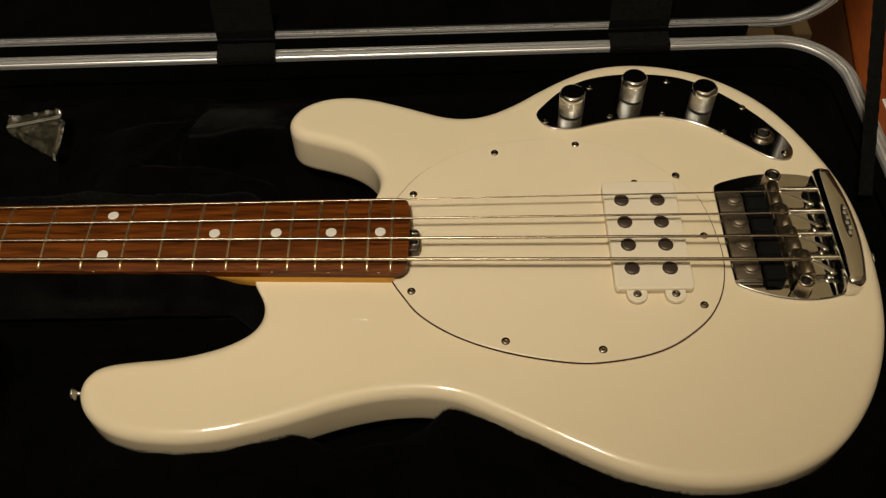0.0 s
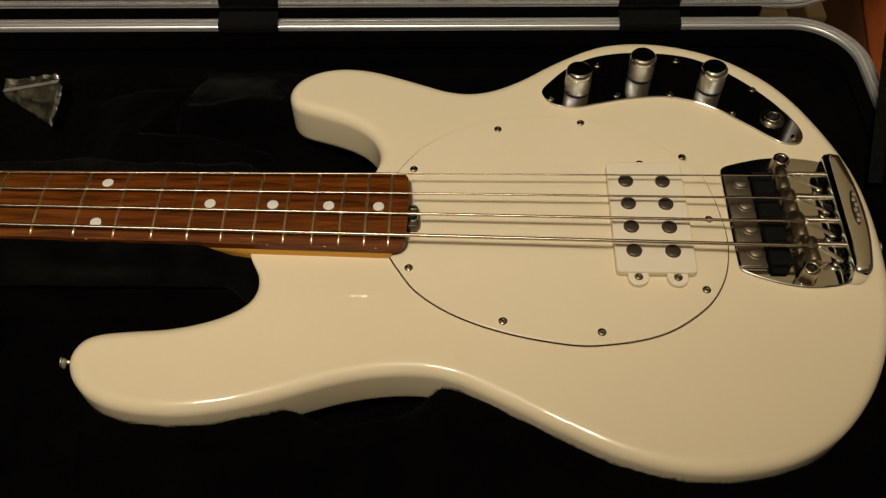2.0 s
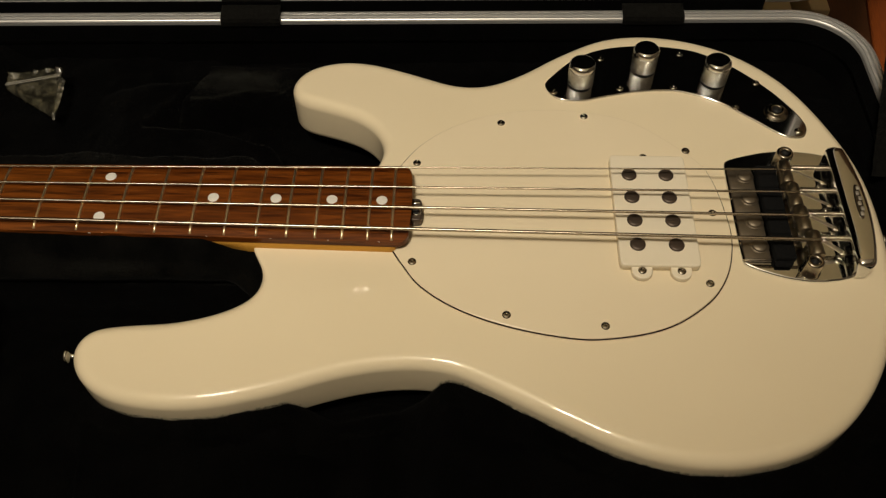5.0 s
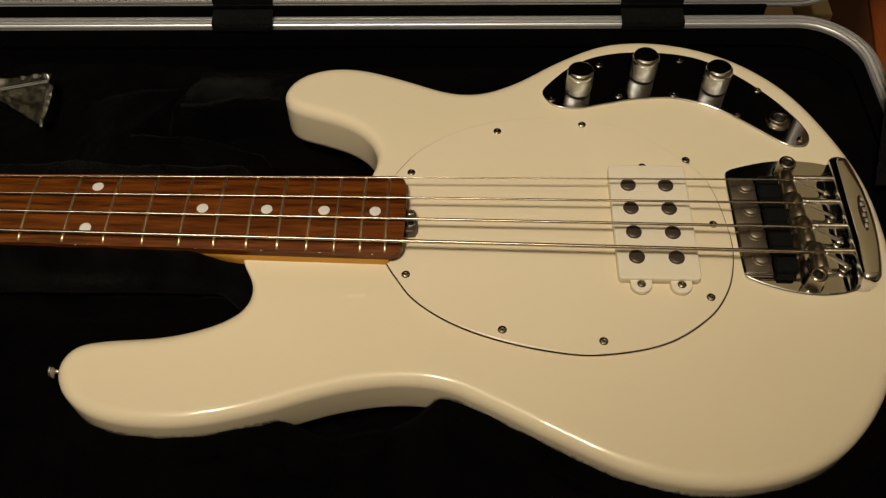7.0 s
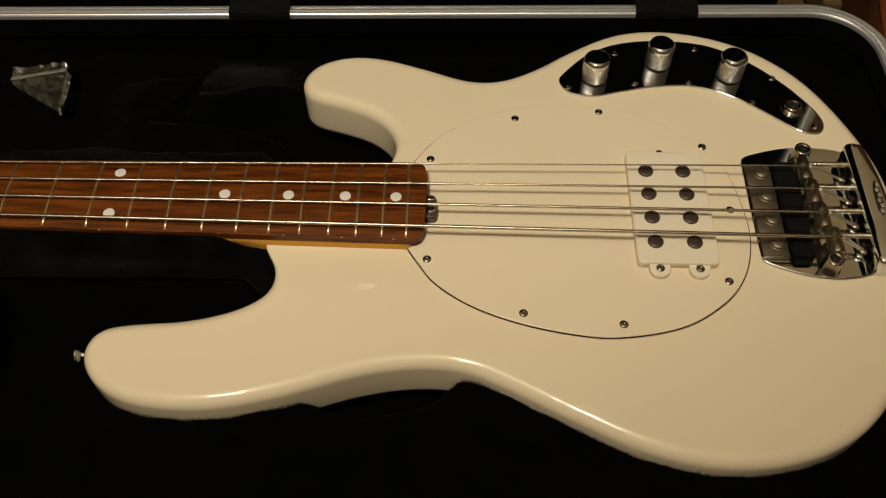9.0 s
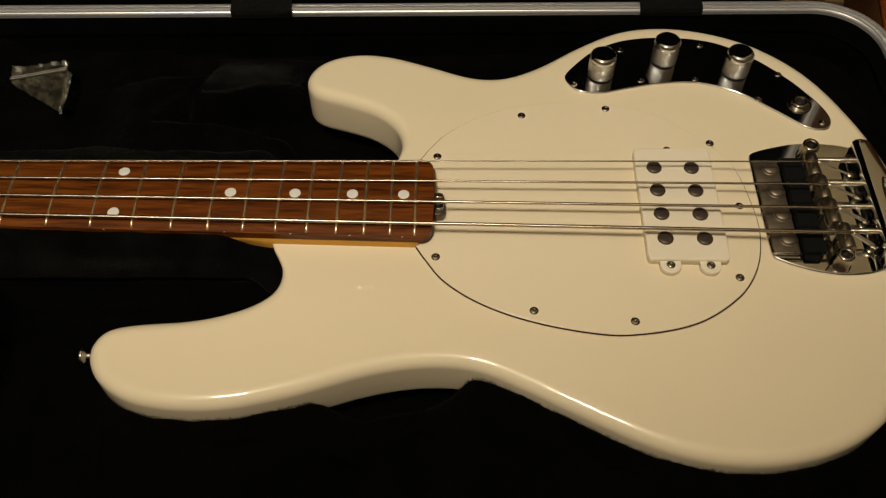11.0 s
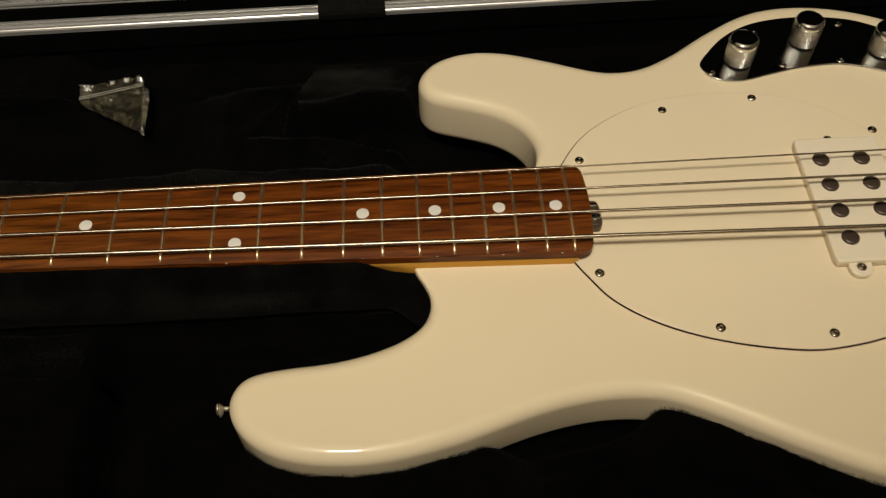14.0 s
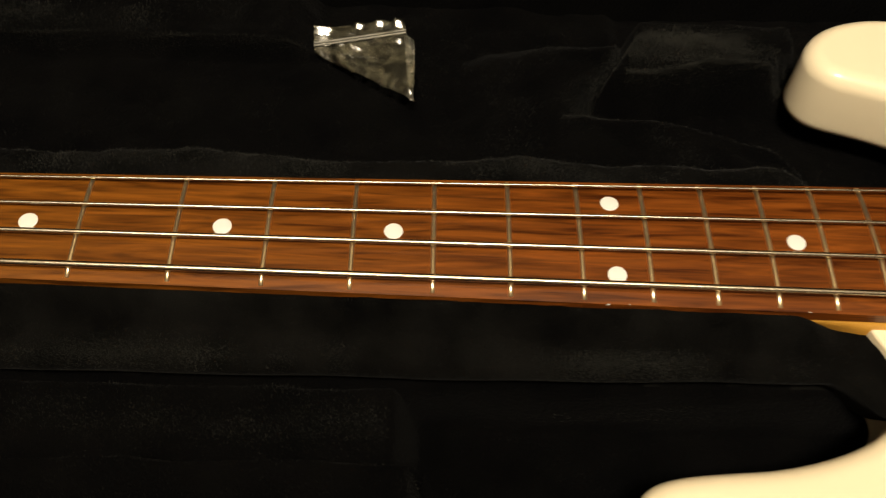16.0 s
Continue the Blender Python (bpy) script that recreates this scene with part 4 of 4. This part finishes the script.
# the plush roll that hugs the near side of the body
bm = bmesh.new()
rows = []
near = [p for p in spline(BASS_SIDE + TREBLE_SIDE, step=0.0011) if p.y < -0.098 and p.x > 0.428]
near.sort(key=lambda p: p.x)
near = [p for p in near if not (p.y > -0.12 and p.x < 0.44) and p.x < 0.905]
for k, p in enumerate(near):
    t = (near[min(k + 2, len(near) - 1)] - near[max(k - 2, 0)]).normalized()
    out = Vector((t.y, -t.x))
    h = lip_height(p.x) + 0.0026 * noise.noise((p.x * 62, 0.0, 7.7)) + 0.0007 * noise.noise((p.x * 400, 0.0, 3.1))
    gap = 0.0002 + 0.009 * ease(0.545, 0.575, p.x) * (1 - ease(0.628, 0.645, p.x))
    row = []
    for d, dz in ((0.0, -0.022), (0.0003, -0.006), (0.0012, -0.0014), (0.003, 0.0), (0.006, 0.0004), (0.010, -0.0006), (0.016, -0.003), (0.030, -0.012)):
        q = p + out * (d + gap)
        row.append(bm.verts.new((q.x, q.y, max(h + dz, 0.060) + 0.0006 * noise.noise((q.x * 260, q.y * 260, d * 900)))))
    rows.append(row)
for lo, hi in zip(rows, rows[1:]):
    for j in range(7):
        bm.faces.new((lo[j], lo[j + 1], hi[j + 1], hi[j]))
roll = part("plush_roll", bm, PLUSH, case, "black plush roll against the body")
roll.matrix_parent_inverse = CASE.inverted()

# standing fibres of the plush
rng = np.random.default_rng(7)
CASE_INV = CASE.inverted()


def lining_z(x, y):
    q = CASE_INV @ Vector((x, y, 0))
    u = clamp((q.x + 0.62) / (RIGHT - 0.002 + 0.62) * NX, 1, NX - 0.001)
    v = clamp((q.y - FRONT - 0.0004) / (-FRONT - 0.0008) * NY, 0, NY - 0.001)
    i, j = int(u), int(v)
    u, v = u - i, v - j
    z = (1 - u) * ((1 - v) * heights[i, j] + v * heights[i, j + 1]) + u * ((1 - v) * heights[i + 1, j] + v * heights[i + 1, j + 1])
    return max(float(z), pad_z(x, y))


fv, ff = [], []


def fibre(x, y, z, length, lean, turn, w=0.00016):
    dx, dy = math.cos(turn), math.sin(turn)
    k = len(fv)
    fv.extend(((x - dy * w, y + dx * w, z), (x + dy * w, y - dx * w, z), (x + dx * lean, y + dy * lean, z + length)))
    ff.append((k, k + 1, k + 2))


def pile(name, mat, label):
    me = bpy.data.meshes.new(name)
    me.from_pydata(fv, [], ff)
    me.materials.append(mat)
    ob = tagged(new(name, me), label, kind="stuff")
    ob.parent, ob.matrix_parent_inverse = case, CASE.inverted()
    fv.clear(), ff.clear()


for n in range(100000):
    x, y = rng.uniform(0.11, 0.575), rng.uniform(-0.150, 0.190)
    if abs(y) < half_width(x) + 0.0005:
        continue
    z = lining_z(x, y)
    if (z < 0.084 and rng.random() < 0.6) or inside(x, y) or (x > 0.515 and -0.07 < y < 0):
        continue
    clump = noise.noise((x * 55, y * 55, 0.5))
    fibre(x, y, z - 0.0004, rng.uniform(0.0008, 0.0022) * (1 + 0.4 * clump), rng.uniform(0.0003, 0.0012), 6.3 * noise.noise((x * 40, y * 40, 2.2)) + rng.uniform(-0.8, 0.8))
pile("plush_nap", FIBRE, "fine black nap standing from the plush")

for n in range(30000):
    k = int(rng.integers(0, len(rows)))
    p = near[k]
    t = (near[min(k + 2, len(near) - 1)] - near[max(k - 2, 0)]).normalized()
    gap = 0.0002 + 0.009 * ease(0.545, 0.575, p.x) * (1 - ease(0.628, 0.645, p.x))
    d = rng.uniform(0.0008, 0.014) + gap
    clump = 0.5 + 0.5 * noise.noise((p.x * 90, 0, 5.5))
    fibre(p.x + t.y * d, p.y - t.x * d, lip_height(p.x) - 0.0016, rng.uniform(0.0008, 0.0022) * (0.5 + clump), rng.uniform(0.0002, 0.0018), rng.uniform(0, 6.28))
pile("roll_nap", PILE_DARK, "deep black nap of the plush roll")


# bands where the fluffed nap is coloured as if lit
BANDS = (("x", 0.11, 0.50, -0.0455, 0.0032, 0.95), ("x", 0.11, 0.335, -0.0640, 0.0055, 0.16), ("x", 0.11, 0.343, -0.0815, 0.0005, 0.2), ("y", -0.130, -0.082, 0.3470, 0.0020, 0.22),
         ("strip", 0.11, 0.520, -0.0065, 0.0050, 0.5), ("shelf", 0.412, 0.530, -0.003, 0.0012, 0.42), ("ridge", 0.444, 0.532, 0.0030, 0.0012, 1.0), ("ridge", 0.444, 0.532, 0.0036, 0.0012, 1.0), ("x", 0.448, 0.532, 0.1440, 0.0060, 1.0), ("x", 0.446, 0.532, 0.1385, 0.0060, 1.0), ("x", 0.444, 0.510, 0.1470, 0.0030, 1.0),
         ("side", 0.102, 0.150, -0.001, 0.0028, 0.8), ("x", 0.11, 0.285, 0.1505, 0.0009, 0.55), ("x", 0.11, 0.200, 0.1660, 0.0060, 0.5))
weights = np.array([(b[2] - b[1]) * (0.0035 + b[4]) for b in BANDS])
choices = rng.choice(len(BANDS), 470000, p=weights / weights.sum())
along, spreads, luck = rng.random(len(choices)), rng.normal(0, 1, len(choices)), rng.random((len(choices), 4))
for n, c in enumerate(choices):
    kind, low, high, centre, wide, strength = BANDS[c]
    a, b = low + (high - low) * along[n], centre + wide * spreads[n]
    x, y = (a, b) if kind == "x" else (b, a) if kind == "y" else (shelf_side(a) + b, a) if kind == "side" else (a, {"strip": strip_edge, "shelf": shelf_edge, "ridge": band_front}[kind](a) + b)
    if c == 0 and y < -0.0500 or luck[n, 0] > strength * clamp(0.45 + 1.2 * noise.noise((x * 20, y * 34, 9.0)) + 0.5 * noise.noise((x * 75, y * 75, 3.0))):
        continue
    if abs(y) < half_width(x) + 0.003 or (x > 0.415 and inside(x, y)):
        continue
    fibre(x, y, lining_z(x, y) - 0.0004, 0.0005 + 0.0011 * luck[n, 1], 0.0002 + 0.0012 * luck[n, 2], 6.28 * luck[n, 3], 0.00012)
pile("edge_nap", PILE_LIGHT, "fluffed grey-black nap, paler where the pad edges are lit")

# ragged edge of the plush where the lid's lining meets its rim
for n in range(9000):
    px = rng.uniform(-0.60, RIGHT - 0.050)
    tuft = clamp(0.35 + 1.3 * noise.noise((px * 70, 0.0, 11.0)))
    q = CASE @ Vector((px, LID_Y + rng.uniform(-0.0006, 0.0010), LID_Z + rng.uniform(-0.0002, 0.0006 + 0.0012 * tuft)))
    fibre(q.x, q.y, q.z, rng.uniform(0.0004, 0.0008 + 0.0010 * tuft), -rng.uniform(0.0, 0.0008), rng.uniform(0.8, 2.4), 0.00014)
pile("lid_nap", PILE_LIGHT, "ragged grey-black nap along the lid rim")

# stay strap between base and lid
bm = bmesh.new()
a, b = Vector((0.9555, 0.070, 0.0885)), Vector((0.963, 0.236, 0.249))
side = Vector((0.0034, -0.0030, 0.0030))
rows = []
for i in range(41):
    p = a.lerp(b, i / 40)
    rib = 0.0005 * (i % 2)
    rows.append([bm.verts.new(p + side * s + Vector((rib, 0, 0))) for s in (-1, -0.3, 0.3, 1)])
for lo, hi in zip(rows, rows[1:]):
    for j in range(3):
        bm.faces.new((lo[j], lo[j + 1], hi[j + 1], hi[j]))
bmesh.ops.solidify(bm, geom=bm.faces[:], thickness=0.0014)
stay = part("stay_strap", bm, WEBBING, case, "black ribbed lid stay strap", smooth=False)
stay.matrix_parent_inverse = CASE.inverted()

# ---------------------------------------------------------------- small bag
CORNERS = [Vector((0.2860, 0.1650)), Vector((0.2873, 0.1506)), Vector((0.3388, 0.1105)), Vector((0.3338, 0.1623))]
bag = thing("zip_bag", "small crumpled clear plastic zip bag on black plush", "plastic bag")


def bag_low(u, v):
    return 0.0850 + 0.0116 * u - 0.0032 * v * (1 - u) - 0.0030 * u * v


def bag_z(u, v, layer):
    """Height of the film: nearly flat, with a pleated end of the header and flat puckers that tip towards the neck."""
    width = 0.0145 + 0.0380 * u
    z = bag_low(u, v) + layer * 0.0016 * clamp(min(u, 1 - u, v, 1 - v) * 5)
    z += 0.0024 * noise.noise((u * 2.6 + layer * 4, v * 2.6, 2.0)) + 0.0013 * abs(noise.noise((u * 7, v * 7, 5.0 + layer * 3)))
    z += 0.0005 * noise.noise((u * 22, v * 5, 6.0)) * ease(0.80, 0.98, v)
    spots = [(0.09, (k + 0.5) / 3, 0.15, 0.21) for k in range(3)]
    spots += [(0.50, 0.07, 0.075, 0.075), (0.73, 0.06, 0.070, 0.075), (0.93, 0.07, 0.075, 0.075), (0.90, 0.33, 0.055, 0.06), (0.42, 0.52, 0.09, 0.06), (0.30, 0.80, 0.06, 0.07), (0.62, 0.78, 0.03, 0.03), (0.96, 0.94, 0.035, 0.04)]
    for u0, v0, du, dv in spots:
        k = (1 - ease(0.55, 1.0, abs(u - u0) / du)) * (1 - ease(0.55, 1.0, abs(v - v0) / dv))
        flat = bag_low(u0, v0) + 0.0012 - 0.725 * width * (v - v0) - 0.0060 * (u - u0) + 0.00030 * noise.noise((u * 46, v * 46 * width / 0.03, 3.0)) + layer * 0.0006
        z += (flat - z) * k
    return z


bm = bmesh.new()
GRID = 52
for layer in (0, 1):
    g = []
    for i in range(GRID + 1):
        row = []
        for j in range(GRID + 1):
            u, v = i / GRID, j / GRID
            p = CORNERS[0].lerp(CORNERS[3], u).lerp(CORNERS[1].lerp(CORNERS[2], u), v)
            row.append(bm.verts.new((p.x + 0.0006 * noise.noise((v * 9, u * 3, 4.0)) + 0.003 * u * u * math.sin(math.pi * clamp((v - 0.2) / 0.8)), p.y + 0.0006 * noise.noise((u * 9, v * 3, 7.0)), bag_z(u, v, layer))))
        g.append(row)
    for i in range(GRID):
        for j in range(GRID):
            bm.faces.new((g[i][j], g[i + 1][j], g[i + 1][j + 1], g[i][j + 1]))
# the loose sheet that sticks out past the side seam
g = []
for i in range(9):
    row = []
    for j in range(31):
        v = 0.16 + 0.84 * j / 30
        p = CORNERS[3].lerp(CORNERS[2], v)
        wide = (0.0050 * ease(0.16, 0.24, v) * (1 - 0.55 * ease(0.3, 1.0, v)) + 0.0006 * noise.noise((v * 9, 0.0, 8.0))) * i / 8
        row.append(bm.verts.new((p.x - 0.001 + wide, p.y - 0.3 * wide, bag_z(1.0, v, 0) - 0.0012 + 0.0009 * noise.noise((i * 0.6, v * 14, 2.0)))))
    g.append(row)
for i in range(8):
    for j in range(30):
        bm.faces.new((g[i][j], g[i + 1][j], g[i + 1][j + 1], g[i][j + 1]))
part("film", bm, FILM, bag)
for shift in (-0.018, 0.018):
    line = []
    for i in range(21):
        u = i / 20
        v = (55 - 13 * u) / (65 + 155 * u) + shift * 0.0525 / (0.0145 + 0.038 * u)
        p = CORNERS[0].lerp(CORNERS[3], u).lerp(CORNERS[1].lerp(CORNERS[2], u), clamp(v, 0, 0.97))
        line.append((p.x, p.y, 0.0864 + 0.0116 * u))
    part("zip_ridge", tube(line, 0.00055, 8), ZIP, bag, "cloudy ridge of the zip closure")

# ---------------------------------------------------------------- things on the floor behind the case
tagged(part("card_box", block(0.926, 0.953, 0.292, 0.50, 0.0, 0.047, 0.002), PAPER, smooth=False), "flat cream cardboard box lying on the wooden floor", "box", "cream boxes")
tagged(part("card_box", block(0.970, 0.988, 0.304, 0.42, 0.0, 0.047, 0.002), PAPER, smooth=False), "narrow cream cardboard box lying on the wooden floor", "box", "cream boxes")
for k, (dx, dy, h, mat, label) in enumerate(((0.0, 0.0, 0.020, WHITE, "white-covered magazine lying on the wooden floor"), (0.006, 0.004, 0.016, RED, "red-covered magazine on another magazine"),
                                             (0.003, -0.003, 0.018, WHITE, "white-covered magazine on top of a stack"))):
    z0 = (0.0, 0.0201, 0.0362)[k]
    mag = thing("magazine", label, "magazine", "stack of magazines")
    part("pages", block(1.060 + dx, 1.275 + dx, -0.06 + dy, 0.262 + dy, z0 + 0.0008, z0 + h - 0.0008, 0.0006), WHITE, mag, smooth=False)
    for zz in (z0, z0 + h - 0.0008):
        part("cover", block(1.058 + dx, 1.276 + dx, -0.062 + dy, 0.264 + dy, zz, zz + 0.0008), mat, mag, smooth=False)
